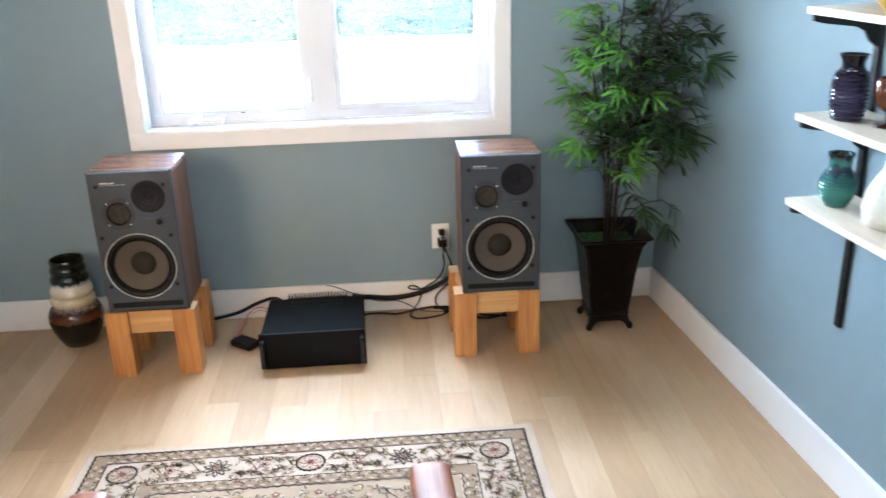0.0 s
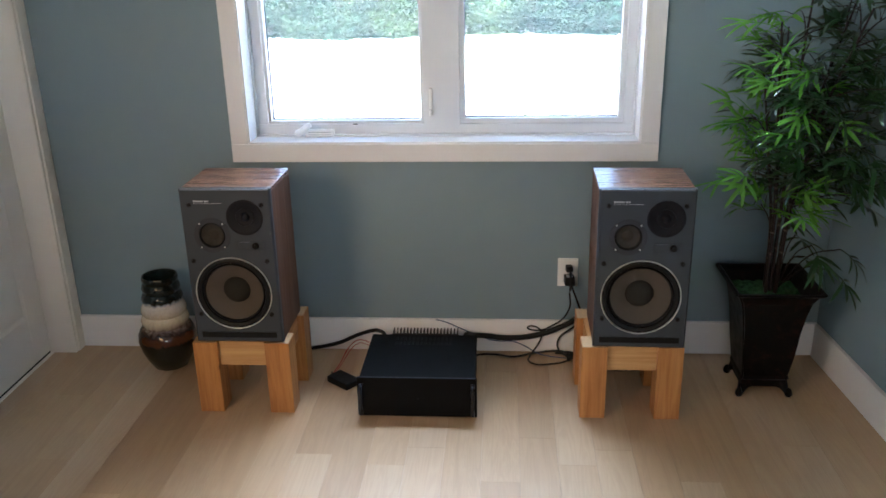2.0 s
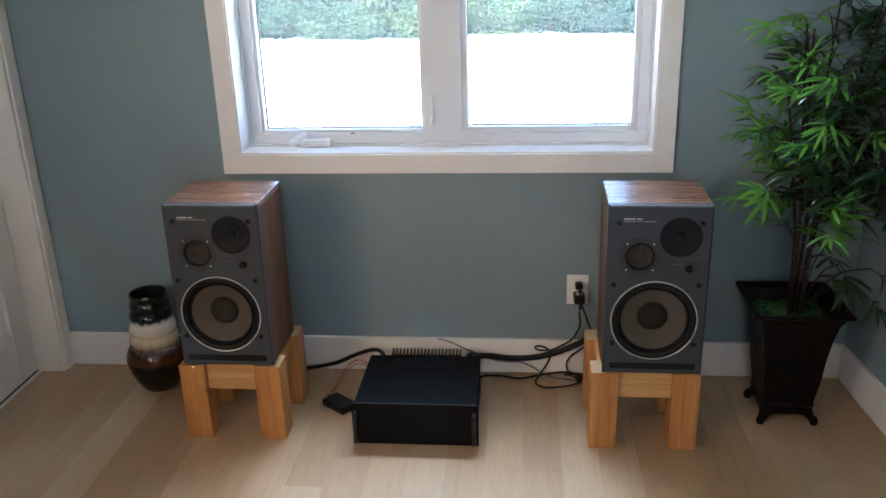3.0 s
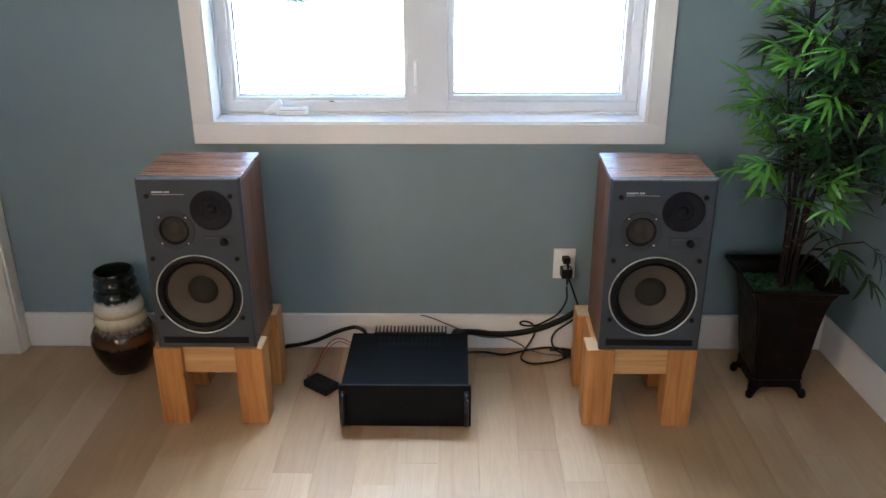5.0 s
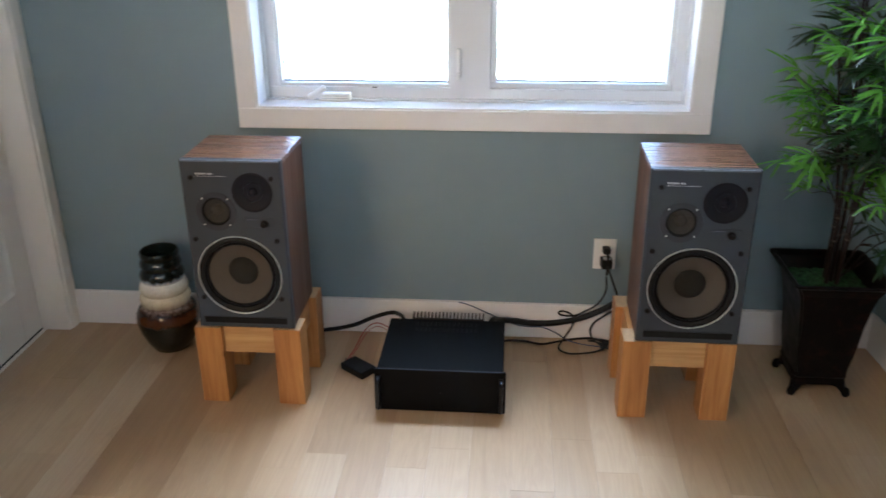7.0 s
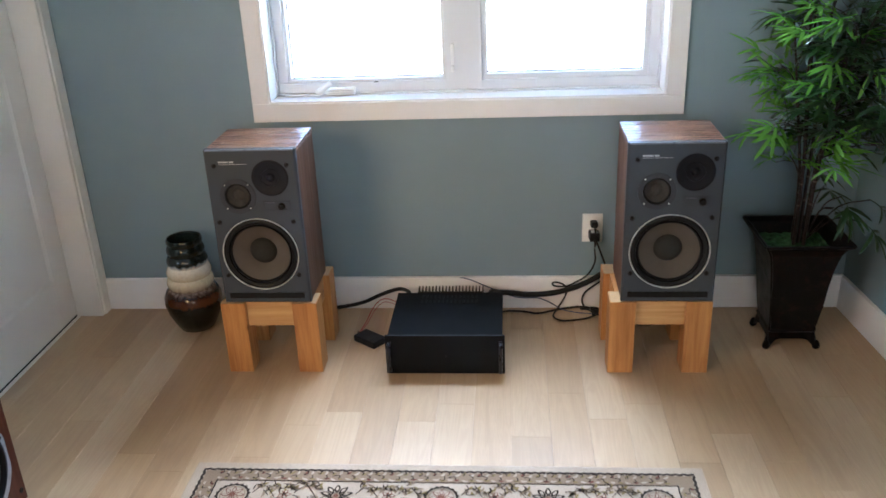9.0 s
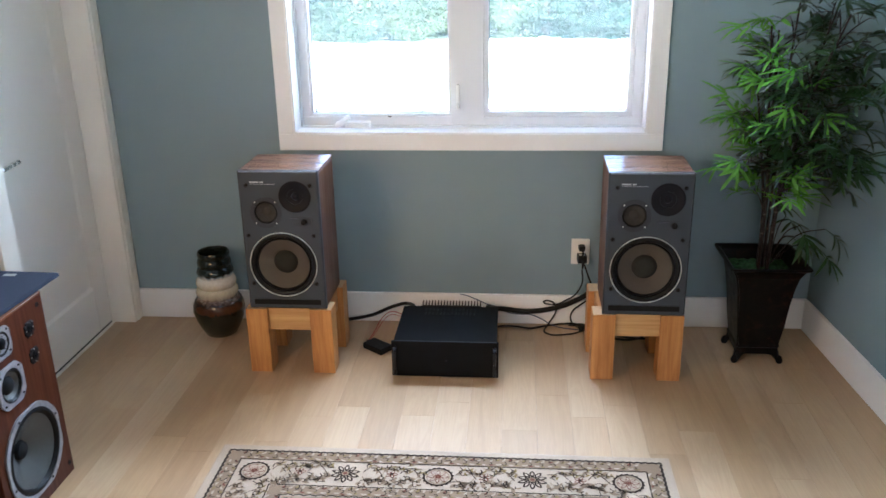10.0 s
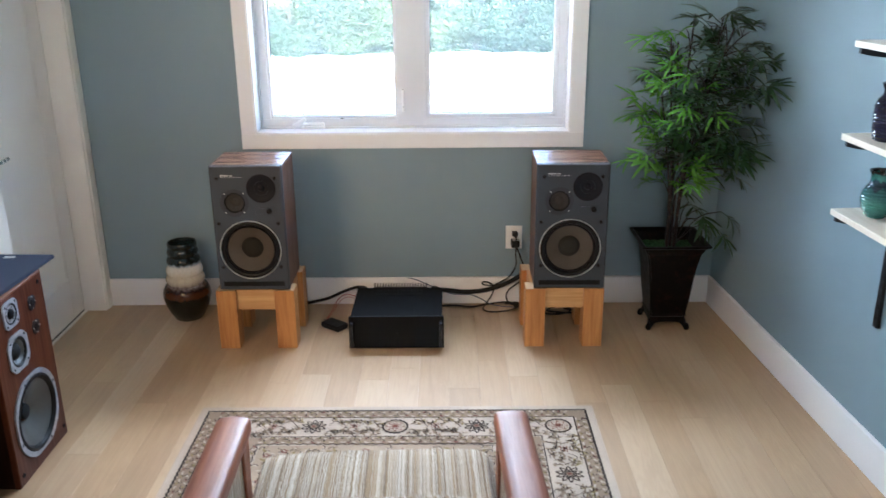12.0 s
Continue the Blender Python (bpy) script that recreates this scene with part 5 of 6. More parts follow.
def build_rug():
    rug = thing("rug", Matrix(), "cream and tan patterned oriental rug with dark border lines", "rug")
    h = 0.009
    part("ground_weave", box((RX - RW / 2, RY1, 0.0005), (RX + RW / 2, RY0, h), 0.003, 2), RUG_CREAM, rug)
    hw = RW / 2

    def band(name, inset, width, z, mat, wave=0.0, pitch=0.03):
        part(name, ring_band(hw - inset, RY0 - inset, RY1 + inset, width, h + z, wave, pitch), mat, rug)

    band("outer_line", 0.029, 0.0085, 0.0012, RUG_DARK, 0.0020, 0.023)
    band("guard_band", 0.0375, 0.0435, 0.0006, RUG_TAUPE)
    band("guard_line", 0.081, 0.0045, 0.0012, RUG_DARK, 0.0008, 0.031)
    band("inner_line", 0.212, 0.0045, 0.0012, RUG_DARK, 0.0008, 0.031)
    band("inner_band", 0.219, 0.042, 0.0006, RUG_TAUPE)
    band("wave_line", 0.262, 0.005, 0.0018, RUG_DARK, 0.0032, 0.034)
    fx, ft, fl = hw - 0.271, RY0 - 0.271, RY1 + 0.271
    field = bmesh.new()
    field.faces.new([field.verts.new((RX + sx * fx, y, h + 0.0005)) for sx, y in ((-1, fl), (1, fl), (1, ft), (-1, ft))])
    part("field", field, RUG_TAN, rug)

    dark, taupe, wine, cream, olive = (bmesh.new() for _ in range(5))
    z1, z2, z3 = h + 0.0020, h + 0.0026, h + 0.0032

    def rosette(x, y, star):
        if star:
            for k in range(10):
                a = math.pi / 10 + math.pi / 5 * k
                blade(dark, (x + 0.014 * math.cos(a), y + 0.014 * math.sin(a)), a, 0.034, 0.018, z1)
                blade(cream, (x + 0.022 * math.cos(a), y + 0.022 * math.sin(a)), a, 0.018, 0.0085, z2)
            annulus(dark, (x, y), 0.001, 0.016, z2)
            annulus(taupe, (x, y), 0.001, 0.012, z3)
            annulus(wine, (x, y), 0.001, 0.007, z3 + 0.0004)
        else:
            annulus(dark, (x, y), 0.041, 0.049, z1, 36, 0.06)
            annulus(taupe, (x, y), 0.034, 0.037, z1, 30)
            for k in range(8):
                a = math.pi / 4 * k
                blade(wine, (x + 0.008 * math.cos(a), y + 0.008 * math.sin(a)), a, 0.026, 0.013, z1)
                blade(cream, (x + 0.012 * math.cos(a), y + 0.012 * math.sin(a)), a, 0.018, 0.008, z2)
            annulus(wine, (x, y), 0.001, 0.009, z3)

    def small_flower(x, y):
        for k in range(5):
            a = 2 * math.pi * k / 5
            blade(wine, (x, y), a, 0.021, 0.014, z2)
            blade(cream, (x + 0.006 * math.cos(a), y + 0.006 * math.sin(a)), a, 0.012, 0.007, z3)
        annulus(dark, (x, y), 0.001, 0.005, z3, 12)

    rng = random.Random(5)

    def curl(bm, x, y, a, size, width, z):
        """A short hooked stem."""
        pts = [(x + size * u * math.cos(a + 1.9 * u * u), y + size * u * math.sin(a + 1.9 * u * u)) for u in (0.0, 0.35, 0.7, 1.0)]
        stroke(bm, pts, width, z)

    def scroll(x, y, dx, dy, length):
        """Vines with leaves along the border between two rosettes."""
        px, py = -dy, dx
        for sgn in (-1, 1):
            for first, last in ((0.0, 0.36), (0.64, 1.0)):
                pts = []
                for k in range(6):
                    u = first + (last - first) * k / 5
                    s = sgn * (0.010 + 0.030 * math.sin((u - first) / (last - first) * math.pi * 1.2))
                    pts.append((x + dx * length * u + px * s, y + dy * length * u + py * s))
                stroke(dark if sgn > 0 else taupe, pts, 0.0026, z1)
        for k in range(34):
            u = (k + 0.5) / 34
            s = 0.052 * (1 if k % 2 else -1) * rng.uniform(0.35, 1.0)
            a = math.atan2(dy, dx) + rng.uniform(-1.3, 1.3) + (math.pi if k % 3 == 0 else 0)
            c = (x + dx * length * u + px * s, y + dy * length * u + py * s)
            blade(taupe, c, a, rng.uniform(0.018, 0.034), 0.009 if k % 2 else 0.014, z1, rng.uniform(-1, 1))
            blade(olive if k % 2 else taupe, (c[0] + 0.010, c[1]), a + 1.2, 0.020, 0.009, z1, 0.6)
            curl(dark, c[0], c[1], a, rng.uniform(0.014, 0.026), 0.0030, z2)

    mid = 0.1475
    bx, by0, by1 = hw - mid, RY0 - mid, RY1 + mid
    along_x = [RX - bx + 2 * bx * k / 4 for k in range(5)]
    along_y = [by0 + (by1 - by0) * k / 6 for k in range(7)]
    for k, x in enumerate(along_x):
        for y in (by0, by1):
            rosette(x, y, k % 2 == 1)
    for k, y in enumerate(along_y[1:-1], 1):
        for x in (RX - bx, RX + bx):
            rosette(x, y, k % 2 == 1)
    step = along_x[1] - along_x[0]
    for x in along_x[:-1]:
        for y in (by0, by1):
            scroll(x + 0.055, y, 1, 0, step - 0.11)
            small_flower(x + step / 2, y + 0.004)
    step = along_y[0] - along_y[1]
    for y in along_y[:-1]:
        for x in (RX - bx, RX + bx):
            scroll(x, y - 0.055, 0, -1, step - 0.11)
            small_flower(x + 0.004, y - step / 2)
    # small close leaves and stems in the two guard bands
    def guard(c, along, k):
        turn = 1 if k % 2 else -1
        across = (-math.sin(along), math.cos(along))
        p = (c[0] + across[0] * 0.008 * turn, c[1] + across[1] * 0.008 * turn)
        q = (c[0] - across[0] * 0.009 * turn, c[1] - across[1] * 0.009 * turn)
        blade(cream, p, along + 0.6 * turn + rng.uniform(-0.4, 0.4), rng.uniform(0.014, 0.022), 0.008, z1, 0.7)
        blade(olive if k % 3 else wine, q, along - 0.5 * turn + rng.uniform(-0.4, 0.4), rng.uniform(0.012, 0.020), 0.008, z1, 0.5)
        curl(dark, q[0], q[1], along + rng.uniform(-1, 1), rng.uniform(0.012, 0.022), 0.0028, z2)

    for inset in (0.061, 0.240):
        for k in range(int((RW - 2 * inset - 0.04) / 0.021)):
            for y in (RY0 - inset, RY1 + inset):
                guard((RX - hw + inset + 0.02 + 0.021 * k, y), 0.0, k)
        for k in range(int((RY0 - RY1 - 2 * inset - 0.05) / 0.021)):
            for x in (RX - hw + inset, RX + hw - inset):
                guard((x, RY0 - inset - 0.03 - 0.021 * k), -math.pi / 2, k)
    # close sprays, buds and stems all over the field
    nx, ny = 33, 55
    for i in range(nx):
        for j in range(ny):
            x = RX - fx + 2 * fx * (i + 0.5 + rng.uniform(-0.3, 0.3)) / nx
            y = ft + (fl - ft) * (j + 0.5 + rng.uniform(-0.3, 0.3)) / ny
            if abs(x - RX) > fx - 0.02 or not fl + 0.02 < y < ft - 0.02:
                continue
            a, kind = rng.uniform(0, 6.283), (i * 2 + j * 3 + rng.randrange(2)) % 7
            if kind in (0, 3, 5):
                blade(cream, (x, y), a, 0.026, 0.011, z1, 0.6)
                blade(cream, (x, y), a + 1.1, 0.020, 0.010, z1, 0.6)
                curl(dark, x, y, a + 0.5, 0.024, 0.0034, z2)
            elif kind in (1, 4):
                blade(olive, (x, y), a, 0.028, 0.012, z1, 0.7)
                blade(taupe, (x, y), a + 2.2, 0.022, 0.010, z1, 0.7)
                curl(dark, x, y, a + 3.0, 0.020, 0.0034, z2)
            elif kind == 2:
                for k in range(5):
                    blade(wine if i % 2 else taupe, (x, y), a + 1.257 * k, 0.015, 0.010, z2)
                annulus(cream, (x, y), 0.001, 0.005, z3, 10)
            else:
                curl(dark, x, y, a, 0.030, 0.003, z2)
                blade(cream, (x, y), a + 0.9, 0.018, 0.009, z1, 0.5)
    for name, bm, mat in (("dark_pattern", dark, RUG_DARK), ("taupe_pattern", taupe, RUG_TAUPE), ("wine_pattern", wine, RUG_WINE), ("cream_pattern", cream, RUG_CREAM), ("olive_pattern", olive, RUG_OLIVE)):
        tagged(part(name, bm, mat, rug), kind="stuff")


build_rug()


# ---- armchair ----
def build_chair():
    ch = thing("armchair", pose(-0.102, -2.085, 0.0, 0, 0, 2), "low armchair with polished teak arms and striped velvet seat", "armchair")
    top = 0.580
    for s in (-1, 1):
        # arm: a broad board, rounded at its front, that widens slightly to the back
        bm = bmesh.new()
        rows = []
        for u in (0.0, 0.004, 0.012, 0.025, 0.06, 0.15, 0.3, 0.45, 0.6, 0.8, 1.0):
            y = 0.018 - 0.638 * u
            round_off = max(0.0, 1 - u / 0.025)
            w = 0.042 - 0.006 * round_off ** 2 + 0.002 * u
            cx = s * (0.337 + 0.004 * u)
            z = top + 0.010 * u - 0.007 * round_off ** 2
            th = 0.050 - 0.010 * round_off ** 2
            shape = ((-1, -0.5), (-1, 0.25), (-0.95, 0.62), (-0.80, 0.84), (-0.45, 0.96), (0, 1), (0.45, 0.96), (0.80, 0.84), (0.95, 0.62), (1, 0.25), (1, -0.5), (0, -1))
            sec = [bm.verts.new((cx + w * p, y, z - th / 2 + th / 2 * q)) for p, q in shape]
            rows.append(sec)
        for a, b in zip(rows, rows[1:]):
            for k in range(12):
                bm.faces.new((a[k], a[(k + 1) % 12], b[(k + 1) % 12], b[k]))
        bm.faces.new(rows[0])
        bm.faces.new(rows[-1])
        part("armrest", bm, ARM_WOOD, ch, "polished red-brown teak armrest", True)
        # tapered front leg and back leg under the arm
        for y, zt in ((-0.055, top - 0.045), (-0.56, top - 0.064)):
            bm = bmesh.new()
            sec = []
            for z, hx, hy in ((0.009, 0.013, 0.016), (0.30, 0.017, 0.024), (zt, 0.020, 0.032)):
                sec.append([bm.verts.new((s * 0.318 + dx * hx, y + dy * hy, z)) for dx, dy in ((-1, -1), (1, -1), (1, 1), (-1, 1))])
            for a, b in zip(sec, sec[1:]):
                for k in range(4):
                    bm.faces.new((a[k], a[(k + 1) % 4], b[(k + 1) % 4], b[k]))
            bm.faces.new(sec[0])
            bm.faces.new(sec[-1])
            bmesh.ops.bevel(bm, geom=list(bm.edges), offset=0.003, segments=1, affect="EDGES")
            part("leg", bm, ARM_WOOD, ch)
        part("side_rail", box((s * 0.325 - 0.012, -0.60, 0.27), (s * 0.325 + 0.012, -0.03, 0.33), 0.003, 1), ARM_WOOD, ch)
        # upholstered side panel between arm and seat
        part("side_panel", box((s * 0.316 - 0.011, -0.58, 0.30), (s * 0.316 + 0.011, -0.055, 0.545), 0.008, 2), STRIPE_SIDE, ch, "striped velvet side panel")
    part("front_rail", box((-0.315, -0.03, 0.25), (0.315, -0.008, 0.315), 0.003, 1), ARM_WOOD, ch)

    def cushion(lo, hi, puff, name, label, at=None, nx=28, ny=24):
        """A stuffed cushion: domed, with rounded rims and a slightly uneven top."""
        bm = bmesh.new()
        sheets = []
        for side in (1, -1):
            sheet = []
            for i in range(nx + 1):
                row = []
                for j in range(ny + 1):
                    u, v = 2 * i / nx - 1, 2 * j / ny - 1
                    edge = (1 - abs(u) ** 6) * (1 - abs(v) ** 6)
                    x = lo[0] + (hi[0] - lo[0]) * (i / nx)
                    y = lo[1] + (hi[1] - lo[1]) * (j / ny)
                    mid = (lo[2] + hi[2]) / 2
                    half = (hi[2] - lo[2]) / 2
                    z = mid + side * (half * max(0.0, edge) ** 0.28 + puff * (1 - u * u) * (1 - v * v)) + 0.004 * noise.noise(Vector((x * 14, y * 14, side)))
                    row.append(bm.verts.new((x, y + 0.004 * noise.noise(Vector((x * 22, 3, side))), z)))
                sheet.append(row)
            sheets.append(sheet)
            for i in range(nx):
                for j in range(ny):
                    bm.faces.new((sheet[i][j], sheet[i + 1][j], sheet[i + 1][j + 1], sheet[i][j + 1]))
        bmesh.ops.remove_doubles(bm, verts=bm.verts, dist=0.006)
        return part(name, bm, STRIPE, ch, label, True, at)

    cushion((-0.303, -0.60, 0.31), (0.303, 0.125, 0.432), 0.010, "seat_cushion", "cream and brown striped velvet seat cushion")
    cushion((-0.285, -0.055, 0.0), (0.285, 0.055, 0.44), 0.0, "back_cushion", "striped velvet back cushion", pose(0, -0.57, 0.37, 14, 0, 0))


build_chair()


# ---- shelves on the east wall ----
SHELF_DEPTH, SHELF_END = 0.203, -1.380
LEVELS = (0.888, 1.121, 1.392)


def build_shelves():
    for y in (-1.400, -2.05):
        st = thing("shelf_standard", EAST @ pose(0, y, 0), "black slotted steel shelf standard screwed to the wall", "shelf rail", "shelf standards")
        part("channel", box((-0.012, -0.0125, 0.490), (0.001, 0.0125, 1.95), 0.0015, 1), BLACK_STEEL, st)
        # black blocks stand for the shade inside the slots
        slots = bmesh.new()
        for k in range(40):
            for dy in (-0.005, 0.005):
                add_box(slots, (-0.0128, dy - 0.0015, 0.52 + k * 0.035), (-0.0118, dy + 0.0015, 0.536 + k * 0.035))
        part("slots", slots, GAP_SHADE, st)
    for z in LEVELS:
        sh = thing("wall_shelf", EAST @ pose(0, 0, z), "pale wooden shelf board on black brackets", "shelf", "wall shelves")
        part("board", box((-SHELF_DEPTH, -2.28, -0.019), (-0.012, SHELF_END, 0.0), 0.0015, 1), SHELF_WOOD, sh)
        for y in (-1.400, -2.05):
            bm = bmesh.new()
            prof = [(-0.012, -0.0195), (-0.195, -0.0195), (-0.195, -0.036), (-0.165, -0.043), (-0.075, -0.054), (-0.050, -0.066), (-0.034, -0.092), (-0.012, -0.108)]
            a = [bm.verts.new((x, y - 0.006, q)) for x, q in prof]
            b = [bm.verts.new((x, y + 0.006, q)) for x, q in prof]
            bm.faces.new(a)
            bm.faces.new(b)
            for k in range(len(prof)):
                bm.faces.new((a[k], a[(k + 1) % len(prof)], b[(k + 1) % len(prof)], b[k]))
            part("bracket", bm, BLACK_STEEL, sh, "black steel bracket")


build_shelves()


def ribbed(profile, pitch, depth):
    """Adds fine turned ribs to a smooth (radius, height) profile."""
    out = []
    for (r0, h0), (r1, h1) in zip(profile, profile[1:]):
        n = max(1, int(abs(h1 - h0) / (pitch / 4)))
        for k in range(n):
            u = k / n
            h = h0 + (h1 - h0) * u
            out.append((max(0.0, r0 + (r1 - r0) * u + (depth * math.sin(2 * math.pi * h / pitch) if h0 != h1 else 0)), h))
    return [*out, profile[-1]]


def pottery(name, profile, material, at, label, steps=40):
    ob = link_mesh(name, lathe(profile, steps), material, smooth=True)
    ob.matrix_basis = Matrix.Translation(at)
    return tagged(ob, label, "vase")


pottery("green_vase", [(0.0, 0.0), (0.026, 0.0), (0.029, 0.004)] + ribbed([(0.029, 0.004), (0.040, 0.022), (0.0475, 0.048), (0.047, 0.068), (0.038, 0.088), (0.029, 0.100)], 0.0085, 0.0012) + [(0.027, 0.110), (0.028, 0.128), (0.033, 0.138), (0.033, 0.141), (0.027, 0.140), (0.022, 0.125), (0.022, 0.10), (0.0, 0.09)], GREEN_GLAZE, (1.352, -1.478, LEVELS[0]), "small green ribbed pottery vase on a shelf")
pottery("purple_vase", [(0.0, 0.0), (0.034, 0.0), (0.038, 0.004)] + ribbed([(0.038, 0.004), (0.0435, 0.03), (0.0455, 0.07), (0.0445, 0.10), (0.038, 0.118), (0.027, 0.130)], 0.0105, 0.0016) + [(0.026, 0.142), (0.032, 0.158), (0.034, 0.163), (0.030, 0.163), (0.022, 0.146), (0.021, 0.12), (0.0, 0.11)], PURPLE_GLAZE, (1.338, -1.500, LEVELS[1]), "dark purple ribbed pottery vase on a shelf")
pottery("amber_goblet", [(0.0, 0.0), (0.026, 0.0), (0.027, 0.003), (0.008, 0.010), (0.0055, 0.022), (0.007, 0.034), (0.022, 0.044), (0.036, 0.062), (0.041, 0.085), (0.037, 0.108), (0.031, 0.118), (0.029, 0.118), (0.034, 0.10), (0.036, 0.085), (0.0, 0.05)], AMBER_GLASS, (1.385, -1.600, LEVELS[1]), "dark amber goblet with a bright stem on a shelf")
pottery("cream_vase", [(0.0, 0.0), (0.045, 0.0), (0.056, 0.012), (0.062, 0.045), (0.056, 0.085), (0.040, 0.118), (0.024, 0.142), (0.021, 0.165), (0.025, 0.175), (0.020, 0.175), (0.016, 0.15), (0.0, 0.13)], CREAM_GLAZE, (1.385, -1.660, LEVELS[0]), "bulbous cream pottery vase on a shelf")
pottery("ochre_bowl", [(0.0, 0.0), (0.040, 0.0), (0.045, 0.006), (0.062, 0.03), (0.074, 0.065), (0.072, 0.066), (0.058, 0.032), (0.0, 0.01)], OCHRE_GLAZE, (1.380, -1.600, LEVELS[2]), "ochre and brown pottery bowl on a shelf")

# ---- outside: lawn and a row of trees ----
ground = bmesh.new()
n = 40
grid = [[ground.verts.new((-200 + 400 * i / n, -150 + 450 * j / n, -0.62 + (0.05 * noise.noise(Vector((i * 0.7, j * 0.7, 0)))))) for j in range(n + 1)] for i in range(n + 1)]
for i in range(n):
    for j in range(n):
        ground.faces.new((grid[i][j], grid[i + 1][j], grid[i + 1][j + 1], grid[i][j + 1]))
tagged(link_mesh("ground", ground, LAWN), "pale sunlit lawn outside the window", "lawn", kind="structure")


def build_tufts():
    rng = random.Random(3)
    bm = bmesh.new()
    for _ in range(900):
        x, y = rng.uniform(-6, 6), 6.8 + 3.0 * rng.random() ** 1.3
        z = -0.62
        for k in range(4):
            a, l = rng.uniform(0, 6.28), rng.uniform(0.05, 0.14)
            dx, dy = 0.012 * math.cos(a), 0.012 * math.sin(a)
            bm.faces.new([bm.verts.new(p) for p in ((x - dx, y - dy, z), (x + dx, y + dy, z), (x + rng.uniform(-0.05, 0.05), y + rng.uniform(-0.05, 0.05), z + l))])
    tagged(link_mesh("grass", bm, TUFT), "sparse tufts of grass on the lawn", "grass", kind="stuff")


build_tufts()


def crown_mesh(seed, height, spread):
    rng = random.Random(seed)
    verts, faces = [], []
    clumps = []
    for _ in range(64):
        h = rng.random() ** 1.8
        r = spread * (1.05 - 0.75 * h ** 1.6) * (0.55 + 0.45 * min(1, 5 * h)) * math.sqrt(rng.random())
        a = rng.uniform(0, 6.283)
        clumps.append((r * math.cos(a), r * math.sin(a), 0.15 + h * height, rng.uniform(0.35, 0.75)))
    for cx, cy, cz, cr in clumps:
        for _ in range(420):
            d = Vector((rng.gauss(0, 1), rng.gauss(0, 1), rng.gauss(0, 0.8))).normalized() * cr * rng.uniform(0.55, 1.05)
            p = Vector((cx, cy, max(0.02, cz + d.z))) + Vector((d.x, d.y, 0))
            a = Vector((rng.gauss(0, 1), rng.gauss(0, 1), rng.gauss(0, 0.6))).normalized()
            b = a.cross(Vector((rng.gauss(0, 1), rng.gauss(0, 1), rng.gauss(0, 1)))).normalized()
            s = rng.uniform(0.028, 0.062)
            k = len(verts)
            verts += [tuple(p - a * s), tuple(p + b * s * 0.5), tuple(p + a * s), tuple(p - b * s * 0.5)]
            faces.append((k, k + 1, k + 2, k + 3))
    me = bpy.data.meshes.new("crown")
    me.from_pydata(verts, [], faces)
    me.materials.append(TREE_LEAF)
    return me


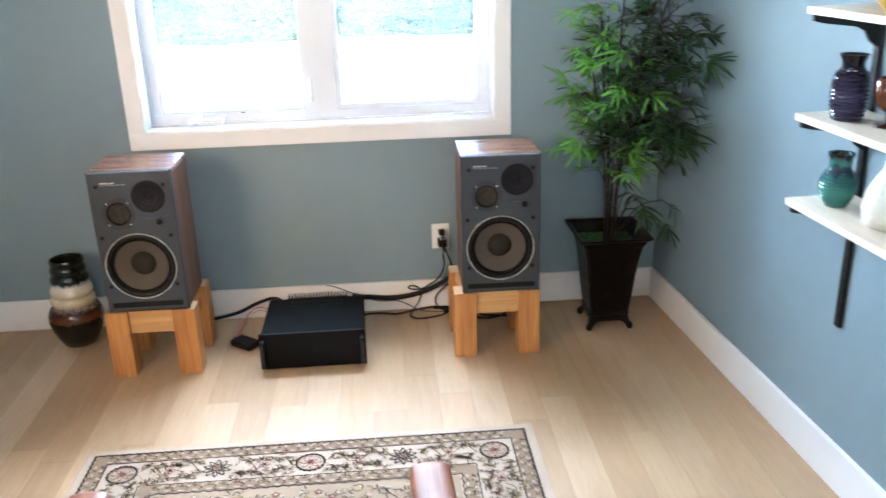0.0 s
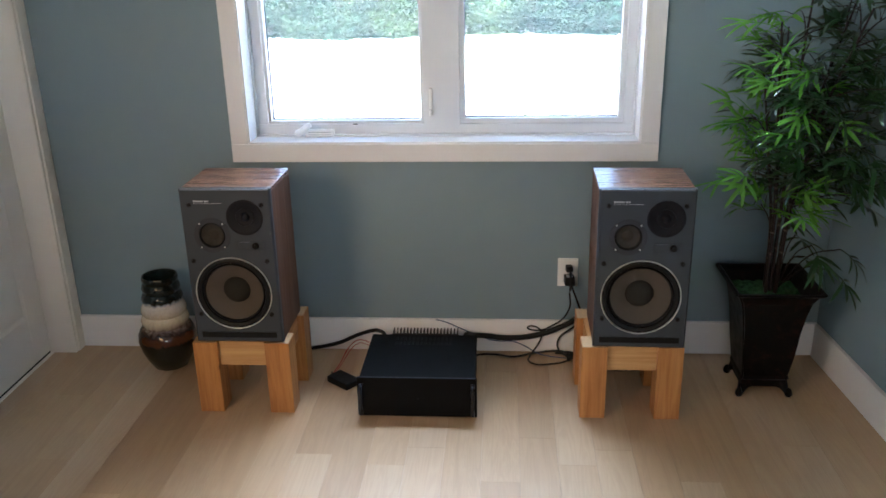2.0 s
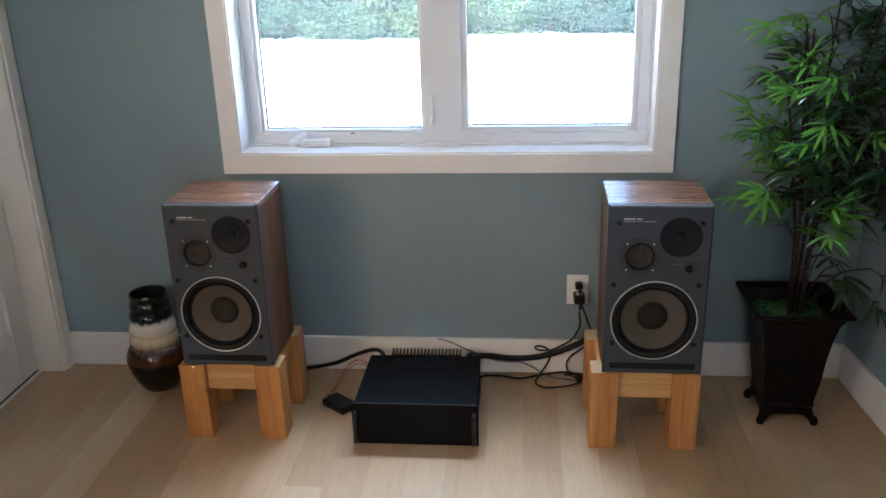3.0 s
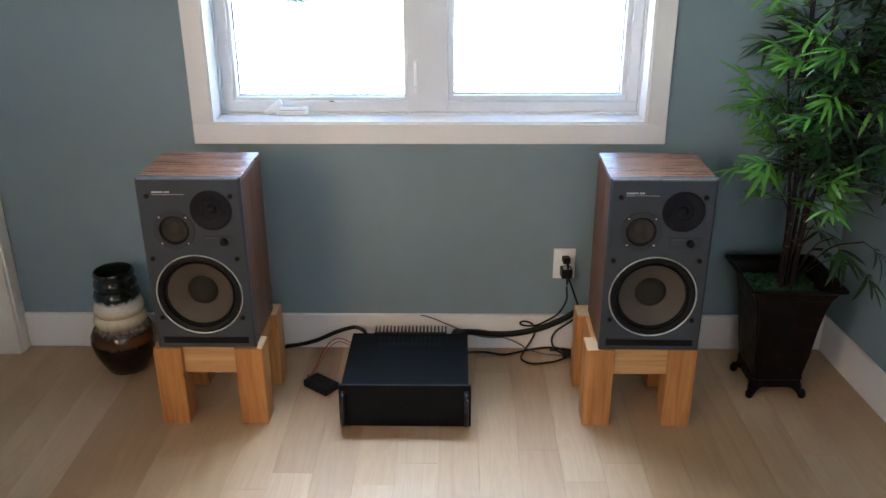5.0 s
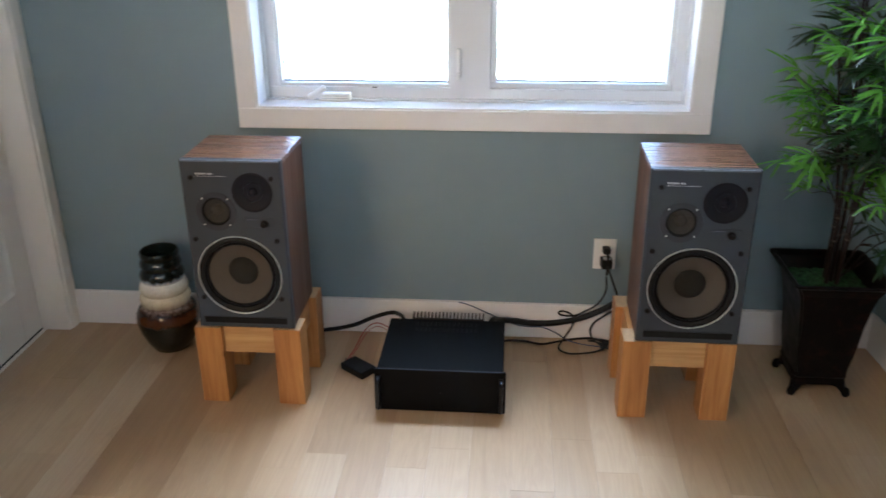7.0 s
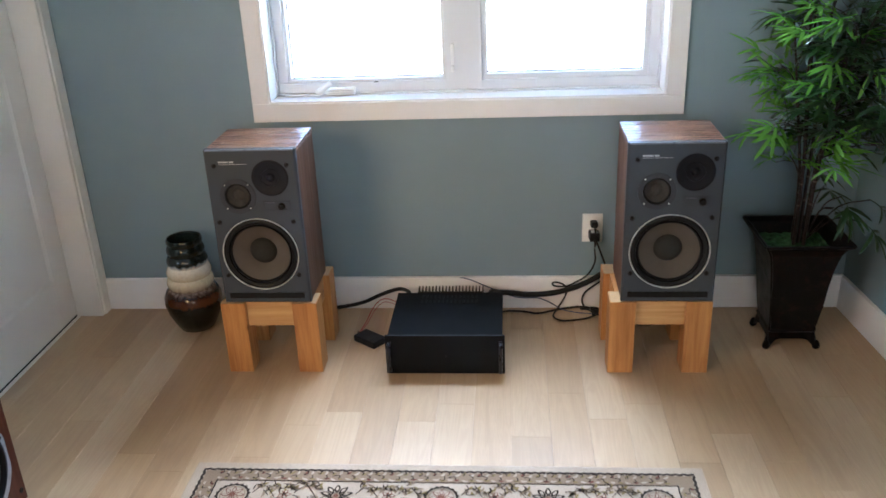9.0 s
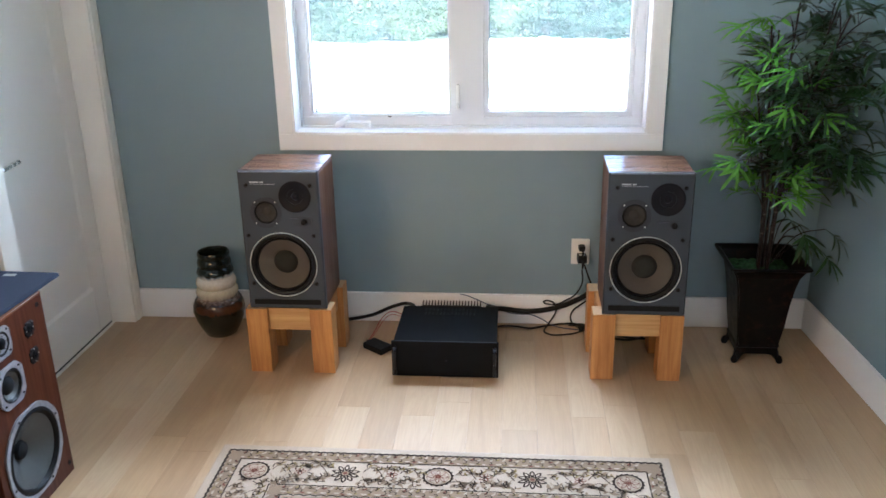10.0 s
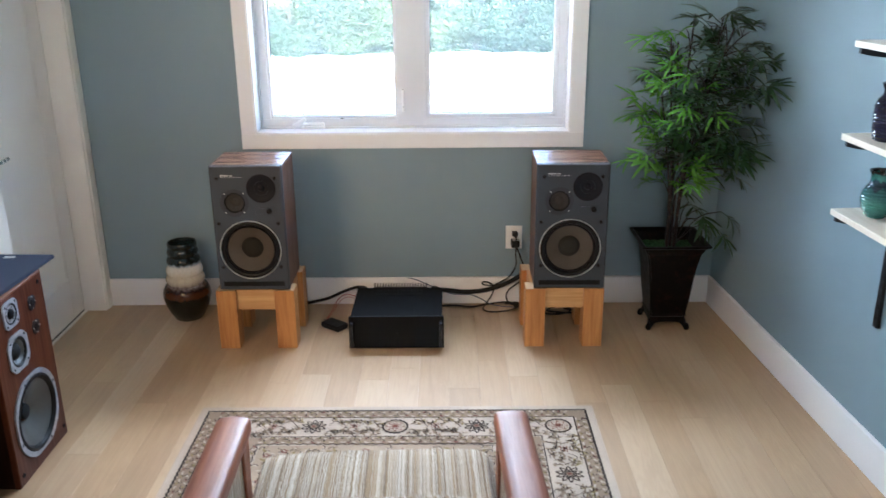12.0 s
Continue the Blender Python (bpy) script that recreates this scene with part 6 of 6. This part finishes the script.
def build_trees():
    crowns = [crown_mesh(s, h, w) for s, h, w in ((1, 4.6, 1.9), (2, 5.4, 2.1), (3, 4.0, 1.7), (4, 5.0, 2.0))]
    rng = random.Random(8)
    x = -15.0
    k = 0
    while x < 12:
        y = 17.6 + rng.uniform(0, 0.7)
        tree = thing("tree", pose(x, y, -0.62, 0, 0, rng.uniform(0, 360)), "leafy green tree in the row beyond the lawn", "tree", "row of trees")
        trunk = bmesh.new()
        tube(smooth_line([(0, 0, -0.05), (0.04, 0.02, 1.2), (-0.03, 0.05, 2.6), (0.05, 0.0, 4.0)], 4), 0.11, 8, trunk, 0.03)
        for j in range(5):
            a = j * 1.3
            tube(smooth_line([(0, 0, 0.8 + 0.5 * j), (0.5 * math.cos(a), 0.5 * math.sin(a), 1.3 + 0.5 * j), (1.1 * math.cos(a), 1.1 * math.sin(a), 1.6 + 0.55 * j)], 3), 0.05, 6, trunk, 0.012)
        part("trunk", trunk, BARK, tree)
        crown = new("crown", crowns[k % 4])
        crown.parent = tree
        x += rng.uniform(1.2, 1.7)
        k += 1
    x = -17.0
    while x < 15:
        tree = thing("tree", pose(x, 20.0 + rng.uniform(0, 1.5), -0.62, 0, 0, rng.uniform(0, 360)), "leafy green tree in the row beyond the lawn", "tree", "row of trees")
        trunk = tube(smooth_line([(0, 0, -0.05), (0.05, 0.03, 1.5), (0.0, 0.06, 4.2)], 4), 0.12, 8, None, 0.03)
        part("trunk", trunk, BARK, tree)
        crown = new("crown", crowns[(k + 1) % 4])
        crown.parent = tree
        x += rng.uniform(1.7, 2.2)
        k += 1


build_trees()


# ---- floor planks ----
def build_floor():
    fl = tagged(link_mesh("floor", box((X0 - T, Y0 - T, -0.1), (X1 + 0.7, Y1 + 0.01, -0.006)), OAK), "pale limed oak plank floor", "floor", kind="structure")
    rng = random.Random(17)
    pitch, gap = 0.1215, 0.00016
    start = 0.0835
    known = {0: (-0.887, -0.190), -3: (-0.809,), 2: (-0.790,), -6: (-0.835,), 1: (-0.640,)}
    first = int(math.floor((X0 - 0.12 - start) / pitch))
    for row in range(first, int((X1 + 0.36 - start) / pitch) + 1):
        x0, x1 = start + row * pitch + gap, start + (row + 1) * pitch - gap
        ends = list(known.get(row, (-rng.uniform(0.15, 1.2),)))
        while min(ends) > Y0 - T:
            ends.append(min(ends) - rng.choice((0.75, 1.05, 1.35, 1.6, 1.9)))
        ends = [0.004, *sorted(ends, reverse=True)]
        for a, b in zip(ends, ends[1:]):
            b = max(b, Y0 - T)
            if a - b < 0.02:
                continue
            cx, cy = (x0 + x1) / 2, (a + b) / 2
            bm = bmesh.new()
            hx, hy, e = (x1 - x0) / 2, (a - b) / 2 - gap * 0.5, 0.00035
            top = [bm.verts.new(p) for p in ((-hx + e, -hy + e, 0), (hx - e, -hy + e, 0), (hx - e, hy - e, 0), (-hx + e, hy - e, 0))]
            rim = [bm.verts.new(p) for p in ((-hx, -hy, -e), (hx, -hy, -e), (hx, hy, -e), (-hx, hy, -e))]
            low = [bm.verts.new((v.co.x, v.co.y, -0.0055)) for v in rim]
            bm.faces.new(top)
            for p, q in ((top, rim), (rim, low)):
                for k in range(4):
                    bm.faces.new((p[k], p[(k + 1) % 4], q[(k + 1) % 4], q[k]))
            link_mesh("plank", bm, OAK, fl, at=pose(cx, cy, 0))


build_floor()
